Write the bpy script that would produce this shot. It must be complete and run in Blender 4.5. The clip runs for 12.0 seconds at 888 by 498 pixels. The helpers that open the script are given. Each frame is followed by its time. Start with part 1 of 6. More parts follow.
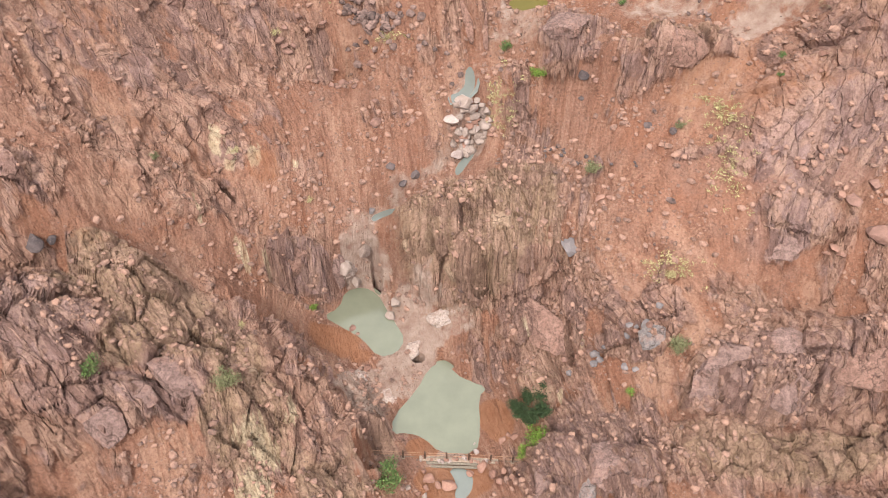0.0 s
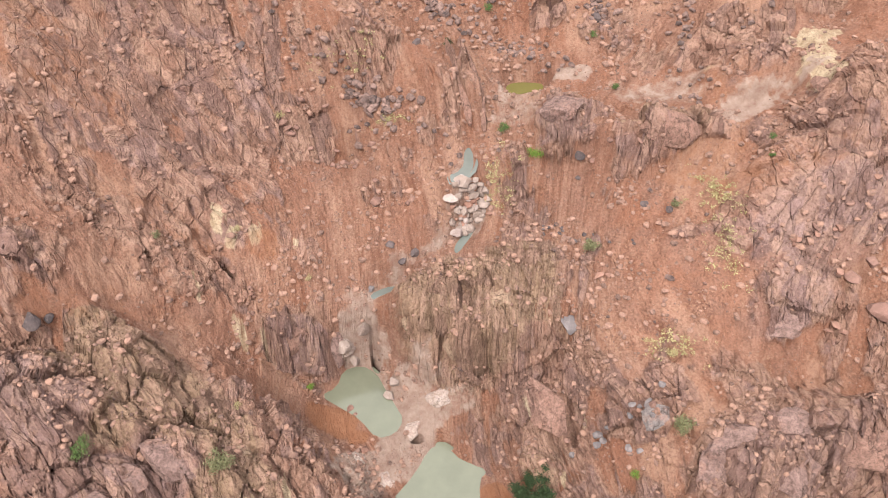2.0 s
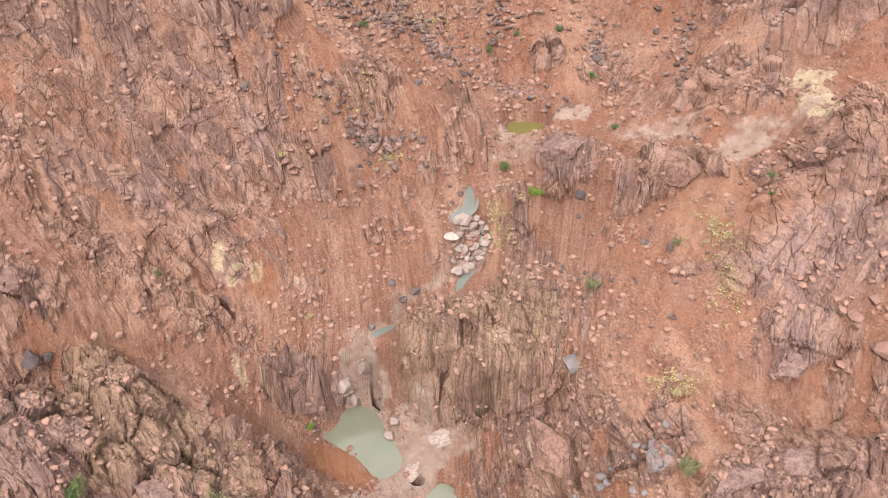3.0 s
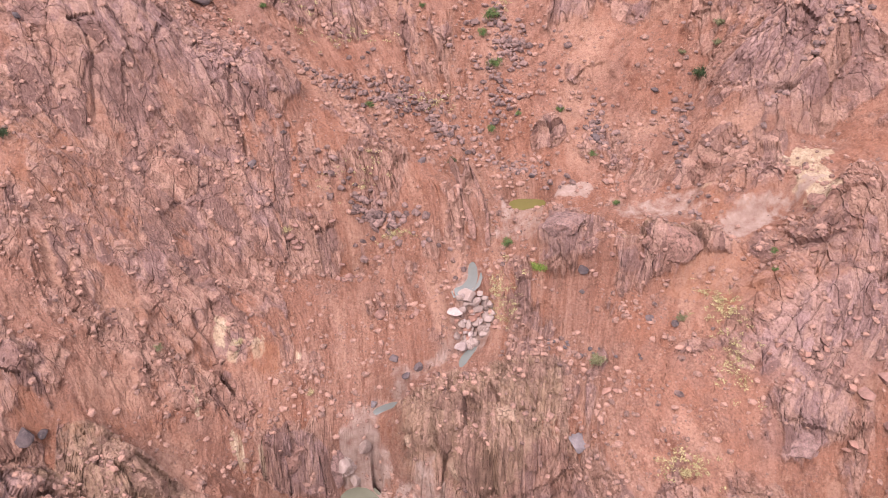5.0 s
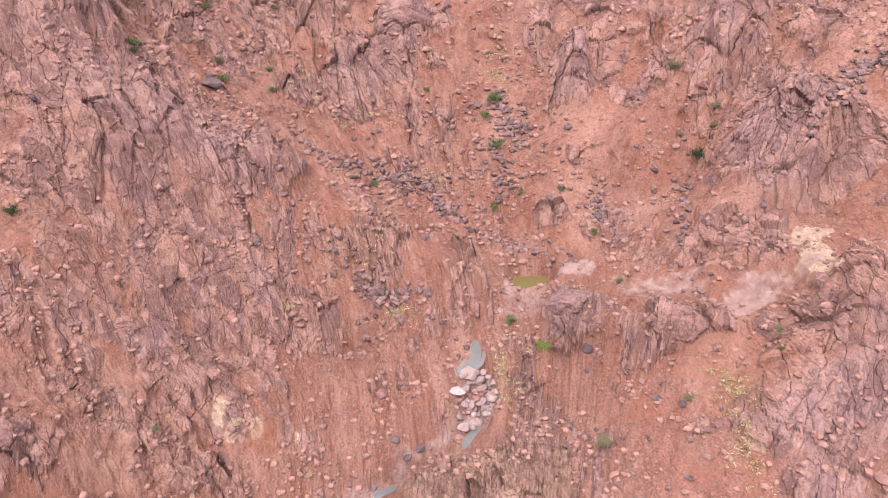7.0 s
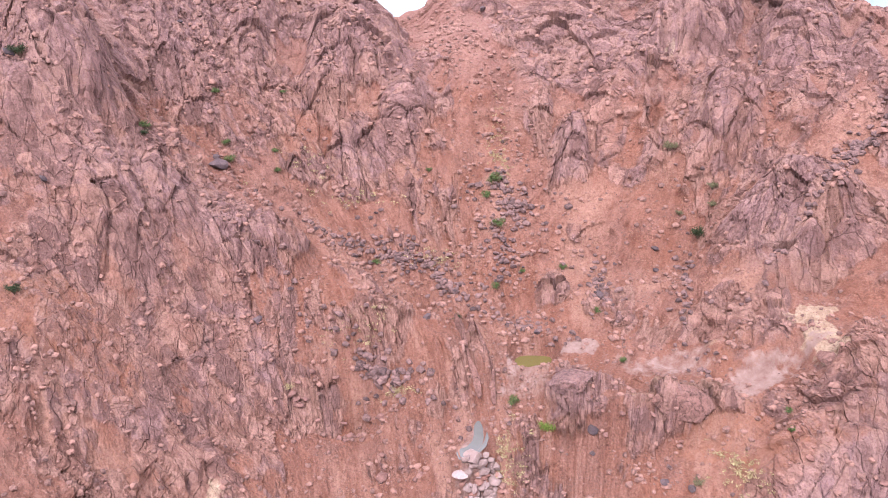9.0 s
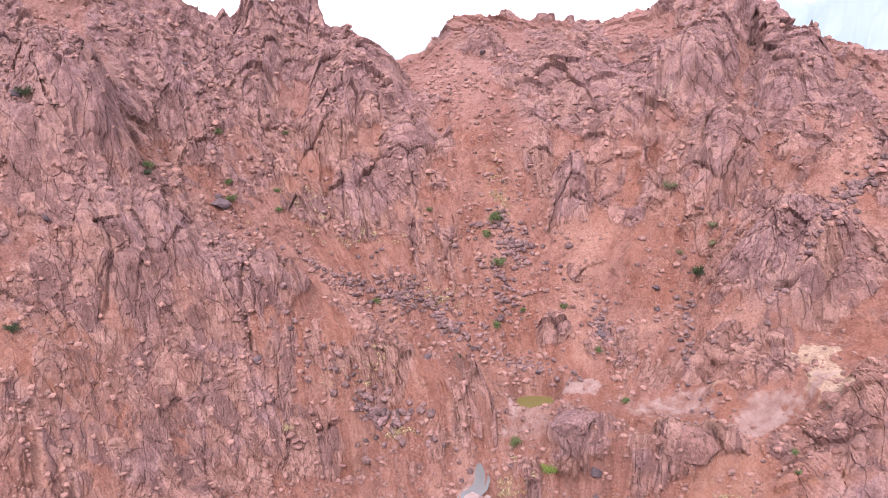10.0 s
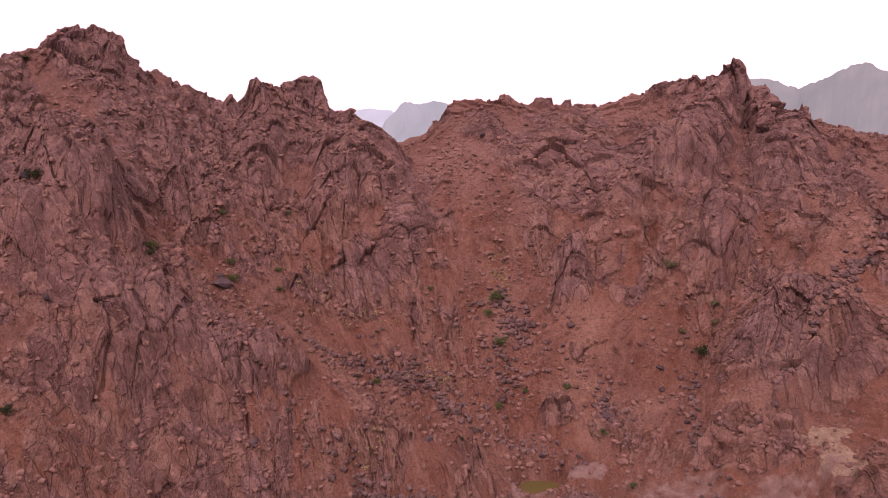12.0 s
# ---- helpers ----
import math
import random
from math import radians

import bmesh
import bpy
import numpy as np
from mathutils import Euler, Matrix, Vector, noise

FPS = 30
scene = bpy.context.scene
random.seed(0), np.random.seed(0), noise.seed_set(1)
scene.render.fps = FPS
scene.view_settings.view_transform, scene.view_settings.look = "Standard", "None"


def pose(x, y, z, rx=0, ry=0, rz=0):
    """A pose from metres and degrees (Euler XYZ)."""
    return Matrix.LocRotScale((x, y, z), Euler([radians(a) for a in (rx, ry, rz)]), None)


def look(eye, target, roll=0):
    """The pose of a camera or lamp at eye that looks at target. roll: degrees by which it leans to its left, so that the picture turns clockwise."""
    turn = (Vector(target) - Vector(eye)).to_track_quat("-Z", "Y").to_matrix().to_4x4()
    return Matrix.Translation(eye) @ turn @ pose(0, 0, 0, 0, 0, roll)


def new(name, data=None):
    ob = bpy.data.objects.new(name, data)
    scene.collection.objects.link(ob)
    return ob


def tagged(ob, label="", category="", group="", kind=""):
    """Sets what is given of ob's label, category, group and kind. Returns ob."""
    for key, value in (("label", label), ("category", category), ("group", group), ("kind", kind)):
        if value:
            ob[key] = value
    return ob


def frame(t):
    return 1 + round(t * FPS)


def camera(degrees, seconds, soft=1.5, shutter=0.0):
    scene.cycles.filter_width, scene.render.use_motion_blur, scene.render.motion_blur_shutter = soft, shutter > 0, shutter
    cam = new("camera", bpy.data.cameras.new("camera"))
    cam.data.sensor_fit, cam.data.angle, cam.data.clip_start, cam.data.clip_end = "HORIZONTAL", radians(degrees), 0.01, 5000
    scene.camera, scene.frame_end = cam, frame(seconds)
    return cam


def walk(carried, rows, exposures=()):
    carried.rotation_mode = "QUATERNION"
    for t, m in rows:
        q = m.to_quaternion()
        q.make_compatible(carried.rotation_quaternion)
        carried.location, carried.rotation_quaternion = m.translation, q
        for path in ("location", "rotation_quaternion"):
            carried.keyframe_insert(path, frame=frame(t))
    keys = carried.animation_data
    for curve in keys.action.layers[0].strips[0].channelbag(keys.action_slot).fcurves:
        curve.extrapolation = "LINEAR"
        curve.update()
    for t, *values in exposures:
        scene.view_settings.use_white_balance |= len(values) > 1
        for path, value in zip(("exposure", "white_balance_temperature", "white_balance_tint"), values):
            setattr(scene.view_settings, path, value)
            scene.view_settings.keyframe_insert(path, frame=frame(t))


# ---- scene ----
import functools

# The drone hovers 70 m above the lowest pool and tilts its camera up.
EYE_HEIGHT = 70.0
TILT = [  # seconds, heading, pitch, roll in degrees
    (0, 0.95, -48.90, 0.15),
    (0.5, 1.03, -47.33, 0.17),
    (1, 1.06, -45.68, 0.16),
    (1.5, 1.05, -44.12, 0.15),
    (2, 1.01, -42.51, 0.12),
    (2.5, 0.96, -40.96, 0.09),
    (3, 0.88, -39.38, 0.06),
    (5, 0.55, -33.19, -0.03),
    (5.5, 0.47, -31.58, -0.04),
    (6, 0.40, -29.99, -0.05),
    (6.5, 0.33, -28.43, -0.05),
    (7, 0.27, -26.82, -0.05),
    (9, 0.11, -20.38, -0.08),
    (9.5, 0.08, -18.79, -0.09),
    (10, 0.06, -17.15, -0.11),
    (10.5, 0.04, -15.55, -0.13),
    (11, 0.02, -13.91, -0.15),
    (11.5, 0.01, -12.30, -0.18),
    (12, -0.01, -10.65, -0.19),
]
LIGHT = [  # seconds, stops, kelvin, tint
    (0.0, 0.86, 6600, 8), (3.2, 0.88, 6600, 11), (5.0, 0.88, 6530, 28), (7.2, 0.86, 6400, 32),
    (9.5, 0.88, 6050, 35), (10.5, 0.5, 6400, 43), (11.2, -0.12, 6900, 56), (12.0, -0.72, 7500, 67)]
cam = camera(65.07, 12.0, soft=0.8)
walk(cam, [(t, pose(0, 0, EYE_HEIGHT, 90 + pitch, 0, -heading) @ pose(0, 0, 0, 0, 0, roll))
           for t, heading, pitch, roll in TILT], LIGHT)

# ---- light: bright overcast, the sun a broad glow high behind, a little to the left ----
SUN_ELEVATION, SUN_AZIMUTH = 52.0, -155.0
world = bpy.data.worlds.new("overcast_sky")
scene.world = world
world.use_nodes = True
wn, wl = world.node_tree.nodes, world.node_tree.links
sky = wn.new("ShaderNodeTexSky")
sky.sky_type, sky.sun_disc = "NISHITA", False
sky.sun_elevation, sky.sun_rotation = radians(SUN_ELEVATION), radians(SUN_AZIMUTH)
cloud = wn.new("ShaderNodeMix")
cloud.data_type = "RGBA"
cloud.inputs[0].default_value = 0.9
cloud.inputs[7].default_value = (22, 22.3, 22.9, 1)
wl.new(sky.outputs[0], cloud.inputs[6])
wl.new(cloud.outputs[2], wn["Background"].inputs[0])
wn["Background"].inputs[1].default_value = 0.1

sun = new("sun", bpy.data.lights.new("sun", "SUN"))
sun.data.energy, sun.data.angle, sun.data.color = 3.25, radians(8), (1.0, 0.95, 0.88)
_az, _el = radians(SUN_AZIMUTH), radians(SUN_ELEVATION)
sun.matrix_world = look((100 * math.sin(_az) * math.cos(_el), 100 * math.cos(_az) * math.cos(_el), 100 * math.sin(_el)), (0, 0, 0))

# ---- noise ----
_rng = np.random.default_rng(7)
_PERM = np.tile(_rng.permutation(256).astype(np.int32), 3)
_GRAD = _rng.normal(size=(256, 3)).astype(np.float32)
_GRAD /= np.linalg.norm(_GRAD, axis=1)[:, None]
_RAND = _rng.random((256, 4)).astype(np.float32)


def cell_hash(i, j, k):
    return _PERM[_PERM[_PERM[i & 255] + (j & 255)] + (k & 255)]


def perlin(x, y, z):
    """Gradient noise, about -0.7 to 0.7."""
    fi, fj, fk = np.floor(x), np.floor(y), np.floor(z)
    i, j, k = (v.astype(np.int32) for v in (fi, fj, fk))
    u, v, w = x - fi, y - fj, z - fk
    a, b, c = (s * s * s * (s * (s * 6 - 15) + 10) for s in (u, v, w))
    out = 0
    for di in (0, 1):
        for dj in (0, 1):
            for dk in (0, 1):
                g = _GRAD[cell_hash(i + di, j + dj, k + dk)]
                d = g[..., 0] * (u - di) + g[..., 1] * (v - dj) + g[..., 2] * (w - dk)
                out = out + d * (a if di else 1 - a) * (b if dj else 1 - b) * (c if dk else 1 - c)
    return out


def fbm(x, y, z, octaves=4, gain=0.5, ridged=False):
    total, amp = 0, 1.0
    for o in range(octaves):
        n = perlin(x + 17.3 * o, y - 9.1 * o, z + 5.7 * o)
        total = total + amp * ((0.5 - 2 * np.abs(n)) if ridged else n)
        x, y, z = 1.93 * (0.8 * x - 0.6 * y), 1.93 * (0.6 * x + 0.8 * y), 1.93 * z
        amp *= gain
    return total


def worley(x, y, z):
    """Distance to the nearest and second-nearest cell point, four random numbers of the cell, and a tilted plane across it."""
    fi, fj, fk = np.floor(x), np.floor(y), np.floor(z)
    i, j, k = (v.astype(np.int32) for v in (fi, fj, fk))
    fx, fy, fz = x - fi, y - fj, z - fk
    f1 = np.full(x.shape, 9.0, np.float32)
    f2 = f1.copy()
    best = np.zeros(x.shape, np.int32)
    tilt = np.zeros(x.shape, np.float32)
    for di in (-1, 0, 1):
        for dj in (-1, 0, 1):
            for dk in (-1, 0, 1):
                h = cell_hash(i + di, j + dj, k + dk)
                r = _RAND[h]
                u, v, w = fx - (r[..., 0] + np.float32(di)), fy - (r[..., 1] + np.float32(dj)), fz - (r[..., 2] + np.float32(dk))
                d = u * u + v * v + w * w
                g = _GRAD[h]
                near = d < f1
                f2 = np.where(near, f1, np.minimum(f2, d))
                best = np.where(near, h, best)
                f1 = np.where(near, d, f1)
                tilt = np.where(near, g[..., 0] * u + g[..., 1] * v + g[..., 2] * w, tilt)
    return np.sqrt(f1), np.sqrt(f2), _RAND[_PERM[best + 11]], tilt


def step(a, b, v):
    s = np.clip((v - a) / (b - a), 0, 1)
    return s * s * (3 - 2 * s)

# ---- the land: streams, ridges, spurs and ledges, between which the slopes hang ----
BREAKLINES = {
    "stream": [(2.5, -60.0, -9.0), (3.0, 0.0, -4.0), (1.5, 22.0, -1.0), (1.2, 28.1, -0.3), (1.0, 32.3, 0.0), (-1.8, 43.3, 0.4), (-8.3, 49.4, 1.0), (-8.3, 54.6, 1.0)],
    "shoreL": [(-5.0, 32.2, 0.3), (-5.1, 36.6, 0.2), (-7.3, 42.2, 1.0), (-14.3, 48.3, 1.4)],
    "shoreR": [(7.0, 32.6, 0.6), (6.2, 39.5, 0.4), (1.2, 42.9, 0.9), (-3.8, 45.9, 1.2), (-5.6, 50.0, 1.2)],
    "upper_stream": [(-8.2, 55.5, 6.5), (-7.1, 58.5, 9.5), (-2.0, 61.0, 12.5), (2.6, 63.2, 14.5), (3.7, 67.3, 17.5), (4.3, 72.0, 20.0), (5.9, 75.8, 21.5), (11.4, 77.4, 24.0)],
    "gully": [(12.1, 79.1, 26.0), (8.7, 89.6, 26.4), (8.2, 97.4, 34.7), (7.5, 102.4, 40.2), (9.9, 111.6, 49.0), (8.3, 118.4, 58.5), (1.7, 130.7, 63.7), (-8.0, 138.2, 61.7)],
    "tributary": [(20.3, 79.3, 25.0), (28.9, 76.0, 26.0), (35.0, 71.5, 27.0), (41.1, 70.4, 28.0)],
    "trib_top": [(42.0, 69.6, 33.0), (49.1, 81.9, 33.4), (51.0, 84.0, 35.7)],
    "ridge_left": [(-68.6, 92.7, 74.1), (-64.7, 104.7, 76.3), (-63.1, 106.4, 79.2), (-60.5, 109.0, 81.0), (-57.0, 112.6, 81.8), (-54.0, 115.4, 81.7), (-51.4, 117.9, 78.8), (-49.3, 119.7, 77.9), (-45.2, 123.2, 75.0), (-40.3, 126.9, 72.8), (-38.2, 128.5, 71.5), (-36.8, 128.9, 71.4), (-32.9, 130.0, 73.1), (-30.4, 130.5, 75.2), (-24.8, 131.7, 77.5), (-22.4, 132.4, 74.5), (-21.1, 132.8, 70.5), (-18.0, 133.8, 68.9), (-14.5, 135.3, 69.0), (-10.4, 137.5, 62.4), (-9.3, 138.1, 61.8)],
    "ridge_right": [(-1.7, 140.6, 66.5), (1.3, 142.7, 73.5), (5.3, 143.9, 73.3), (11.1, 144.0, 74.6), (18.0, 144.1, 72.8), (20.9, 144.2, 72.4), (24.8, 143.8, 71.4), (30.1, 141.7, 72.0), (35.2, 139.6, 74.2), (39.6, 136.1, 72.3), (43.8, 132.9, 77.6), (45.8, 131.2, 77.2), (48.2, 129.1, 76.7), (50.0, 127.4, 78.4), (52.2, 125.5, 79.0), (53.7, 124.0, 77.0), (57.4, 120.4, 69.0), (60.4, 116.7, 67.4), (64.0, 111.5, 68.5), (67.3, 106.5, 64.8), (75.8, 92.7, 66.7)],
    "spur_left": [(-47.2, 84.2, 59.2), (-35.5, 86.9, 44.9), (-18.3, 86.9, 34.7), (-6.1, 82.9, 30.6), (2.0, 78.3, 27.9)],
    "scree_left": [(-40.0, 99.9, 51.4), (-31.9, 99.4, 46.4), (-18.8, 98.7, 37.9), (-2.0, 90.0, 25.9)],
    "rib_mid": [(-34.5, 125.0, 67.1), (-26.9, 116.7, 58.8), (-27.8, 111.4, 53.8)],
    "rib_mid2": [(-14.0, 130.0, 64.8), (-6.2, 119.6, 55.5), (-4.1, 114.2, 50.5)],
    "left_bank": [(-22.2, 51.3, 11.0), (-11.4, 54.2, 8.0), (-9.4, 56.2, 9.8), (-5.3, 59.5, 13.0), (0.8, 63.9, 17.0), (2.2, 67.5, 20.0)],
    "left_foot": [(-18.6, 51.0, 4.0), (-16.0, 51.6, 2.2), (-12.0, 52.3, 1.2)],
    "left_slope": [(-38.2, 46.2, 28.8), (-33.5, 56.9, 25.3), (-25.6, 68.4, 21.3), (-10.4, 76.3, 15.5)],
    "left_upper": [(-42.7, 60.5, 39.1), (-37.3, 72.9, 36.4), (-27.5, 81.3, 30.8)],
    "red_gully": [(-34.4, 45.0, 21.0), (-27.9, 48.4, 15.0), (-22.7, 50.1, 9.8), (-19.3, 47.7, 5.6), (-11.9, 44.1, 2.0)],
    "crag_crest": [(-39.3, 41.4, 20.0), (-34.3, 44.4, 18.0), (-27.5, 46.3, 15.8), (-21.6, 43.8, 11.2), (-17.1, 40.6, 8.2), (-12.7, 38.9, 5.4), (-8.2, 38.2, 2.6)],
    "crag_front": [(-35.8, 24.1, 11.0), (-23.9, 24.8, 9.0), (-13.5, 25.8, 6.0), (-8.7, 27.7, 2.5)],
    "knob_lip": [(-5.6, 56.4, 10.5), (-1.3, 53.4, 10.8), (6.2, 50.1, 11.5), (14.3, 49.6, 12.0)],
    "knob_foot": [(-6.3, 54.4, 3.5), (-2.8, 50.4, 3.0), (3.9, 49.1, 4.5), (10.2, 48.0, 7.0)],
    "knob_top": [(-3.3, 59.1, 12.0), (5.4, 61.1, 15.0), (14.9, 57.2, 15.0), (23.4, 52.1, 15.5), (24.4, 59.4, 18.0)],
    "buttress_top": [(10.8, 49.3, 9.5), (14.5, 48.4, 9.5), (16.0, 45.2, 8.5)],
    "buttress_foot": [(8.2, 42.3, 1.8), (11.9, 40.5, 2.2), (14.8, 40.8, 4.0)],
    "right_plateau": [(28.6, 49.4, 16.5), (37.0, 51.7, 20.0), (44.2, 52.0, 25.0)],
    "right_mid": [(17.4, 41.8, 8.0), (25.4, 42.1, 10.5), (36.5, 42.0, 12.5), (44.4, 41.4, 15.0)],
    "right_step_foot": [(25.2, 32.8, 6.0), (34.2, 32.3, 6.8), (43.3, 32.2, 9.0)],
    "right_front": [(9.0, 29.6, 1.5), (15.2, 27.3, 4.0), (25.8, 25.8, 4.5), (38.4, 25.1, 6.0)],
    "rim": [(12.7, 71.3, 24.0), (17.8, 69.7, 25.0), (24.4, 67.4, 26.5), (32.3, 67.7, 27.0)],
    "below_rim": [(15.2, 67.5, 20.0), (24.6, 65.0, 21.0), (33.8, 64.4, 23.0)],
    "right_outcrop": [(44.9, 68.9, 33.0), (46.0, 64.4, 34.0), (38.6, 61.9, 25.5), (44.6, 57.2, 26.0)],
    "purple_top": [(40.2, 91.5, 40.9), (46.6, 90.9, 44.9), (52.1, 87.8, 43.5)],
    "purple_foot": [(39.4, 87.7, 34.2), (44.8, 83.8, 33.4)],
    "right_slope": [(18.2, 94.9, 31.2), (33.9, 92.3, 32.2), (37.3, 97.5, 39.1), (19.5, 105.9, 41.1)],
    "couloir": [(53.1, 125.5, 69.2), (50.9, 115.7, 60.5), (47.5, 104.5, 52.0)],
    "rib_right": [(41.6, 129.7, 70.8), (36.8, 119.1, 62.2), (29.0, 111.7, 54.5)],
    "rib_left": [(-55.0, 110.1, 77.8), (-47.9, 102.5, 68.5), (-46.1, 92.4, 61.2)],
    "right_upper": [(15.4, 119.9, 53.4), (34.6, 115.8, 57.7), (44.6, 105.2, 55.3), (57.8, 92.1, 51.7)],
    "valley_left": [(-130, -60, 70), (-132, 20, 74), (-130, 100, 78)],
    "valley_right": [(130, -60, 62), (132, 20, 60), (128, 95, 64)],
    "bank_left": [(-26, -60, 8), (-30, 0, 10)],
    "bank_right": [(30, -60, 6), (32, 0, 8)],
    "behind_ridge": [(-130, 238, 40), (-10, 238, 34), (130, 238, 42)],
}
GX0, GY0, GX1, GY1 = -136, -64, 136, 242


def solve_land():
    """A height for every metre: smooth between the breaklines, which are kept as they are."""
    pts = []
    for line in BREAKLINES.values():
        for a, b in zip(line, line[1:]):
            n = max(2, int(math.dist(a, b) / 0.3))
            s = np.linspace(0, 1, n)[:, None]
            pts.append(np.array(a) * (1 - s) + np.array(b) * s)
    pts = np.concatenate(pts)
    grid = None
    for cell in (16, 8, 4, 2, 1):
        nx, ny = (GX1 - GX0) // cell + 2, (GY1 - GY0) // cell + 2
        i = np.clip(((pts[:, 0] - GX0) / cell + 0.5).astype(int), 0, nx - 1)
        j = np.clip(((pts[:, 1] - GY0) / cell + 0.5).astype(int), 0, ny - 1)
        total, count = np.zeros((nx, ny)), np.zeros((nx, ny))
        np.add.at(total, (i, j), pts[:, 2])
        np.add.at(count, (i, j), 1)
        known = count > 0
        value = total / np.maximum(count, 1)
        if grid is None:
            grid = np.full((nx, ny), 30.0)
        else:
            grid = np.repeat(np.repeat(grid, 2, 0), 2, 1)[:nx, :ny]
            grid = np.pad(grid, ((0, nx - grid.shape[0]), (0, ny - grid.shape[1])), "edge")
        for _ in range(260):
            p = np.pad(grid, 1, "edge")
            grid = np.where(known, value, 0.25 * (p[:-2, 1:-1] + p[2:, 1:-1] + p[1:-1, :-2] + p[1:-1, 2:]))
    for _ in range(1):
        p = np.pad(grid, 1, "edge")
        grid = 0.5 * grid + 0.125 * (p[:-2, 1:-1] + p[2:, 1:-1] + p[1:-1, :-2] + p[1:-1, 2:])
    return grid


LAND = solve_land().astype(np.float32)


def land(x, y):
    """The height of the bare land form, without its outcrops and roughness."""
    u = np.clip(x, GX0, GX1 - 0.01) - GX0
    v = np.clip(y, GY0, GY1 - 0.01) - GY0
    i, j = u.astype(np.int32), v.astype(np.int32)
    u, v = u - np.floor(u), v - np.floor(v)
    z = (LAND[i, j] * (1 - u) + LAND[i + 1, j] * u) * (1 - v) + (LAND[i, j + 1] * (1 - u) + LAND[i + 1, j + 1] * u) * v
    out = np.maximum(np.maximum(GX0 - x, x - GX1), np.maximum(GY0 - y, y - GY1))
    far = step(0, 350, out)
    return z * (1 - far) - 14 * far


def along(name, x, y):
    """The distance from a breakline, in plan."""
    best = np.full(np.shape(x), 1e9)
    line = BREAKLINES[name]
    for (ax, ay, _), (bx, by, _) in zip(line, line[1:]):
        ux, uy = bx - ax, by - ay
        s = np.clip(((x - ax) * ux + (y - ay) * uy) / (ux * ux + uy * uy), 0, 1)
        best = np.minimum(best, np.hypot(x - ax - s * ux, y - ay - s * uy))
    return best


# ---- pools ----
POOLS = {
    "lower_pool": (0.0, 0.5, [(-5.0, 36.7), (-5.1, 34.6), (-3.3, 34.8), (-1.8, 34.3), (0.1, 32.3), (3.9, 32.1), (4.7, 34.8), (4.7, 39.0), (5.9, 40.3), (2.8, 41.3), (1.5, 42.7), (0.4, 43.5), (-1.1, 42.7), (-2.4, 39.8)], "silty"),
    "tail_pool": (-0.15, 0.4, [(0.9, 30.7), (3.0, 30.6), (3.6, 29.5), (3.3, 28.1), (2.3, 27.2), (1.5, 27.5), (1.8, 29.1)], "clear"),
    "upper_pool": (1.0, 0.5, [(-14.0, 49.6), (-11.9, 50.7), (-11.5, 53.3), (-9.3, 54.1), (-7.3, 52.8), (-6.2, 50.6), (-4.9, 48.3), (-3.8, 46.0), (-4.8, 44.1), (-6.8, 43.6), (-8.8, 46.1), (-11.0, 47.7)], "silty"),
    "slot_pool": (9.6, 0.3, [(-7.8, 58.0), (-6.1, 59.1), (-4.5, 59.3), (-4.8, 58.6), (-6.6, 57.7), (-7.5, 57.1)], "clear"),
    "narrow_pool": (14.6, 0.3, [(2.2, 60.4), (2.9, 62.1), (4.8, 64.4), (5.0, 63.8), (3.4, 60.6), (2.4, 59.5)], "clear"),
    "long_pool": (20.2, 0.3, [(3.6, 69.5), (3.7, 72.3), (4.4, 73.5), (4.9, 71.7), (4.8, 68.9), (4.0, 67.2), (2.1, 65.6), (1.8, 67.8), (3.0, 68.3)], "clear"),
    "algae_pool": (24.0, 0.3, [(9.4, 81.5), (10.5, 82.7), (13.0, 82.7), (14.7, 82.1), (13.9, 79.9), (11.5, 79.3), (9.9, 79.7)], "green"),
}


def rounded(points, times=2):
    """The outline with its corners cut off."""
    for _ in range(times):
        points = [(a[0] * (1 - s) + b[0] * s, a[1] * (1 - s) + b[1] * s)
                  for a, b in zip(points, points[1:] + points[:1]) for s in (0.25, 0.75)]
    return points


POOLS = {name: (level, depth, rounded(points, 1), water) for name, (level, depth, points, water) in POOLS.items()}


def inside(points, x, y):
    """Signed distance from a closed outline in plan, negative inside."""
    d, odd = np.full(np.shape(x), 1e9), np.zeros(np.shape(x), bool)
    for (ax, ay), (bx, by) in zip(points, points[1:] + points[:1]):
        ux, uy = bx - ax, by - ay
        s = np.clip(((x - ax) * ux + (y - ay) * uy) / (ux * ux + uy * uy), 0, 1)
        d = np.minimum(d, np.hypot(x - ax - s * ux, y - ay - s * uy))
        odd ^= ((ay > y) != (by > y)) & (x < ux * (y - ay) / (uy if uy else 1e-9) + ax)
    return np.where(odd, -d, d)


# ---- outcrops: x, y, half-lengths, turn, height, edge sharpness, and how tan or purple the rock is ----
OUTCROPS = []


def outcrop(x, y, rx, ry, turn, h, edge=3.0, tan=0.0, purple=0.0, rough=1.0):
    OUTCROPS.append((x, y, rx, ry, radians(turn), h, edge, tan, purple, rough))


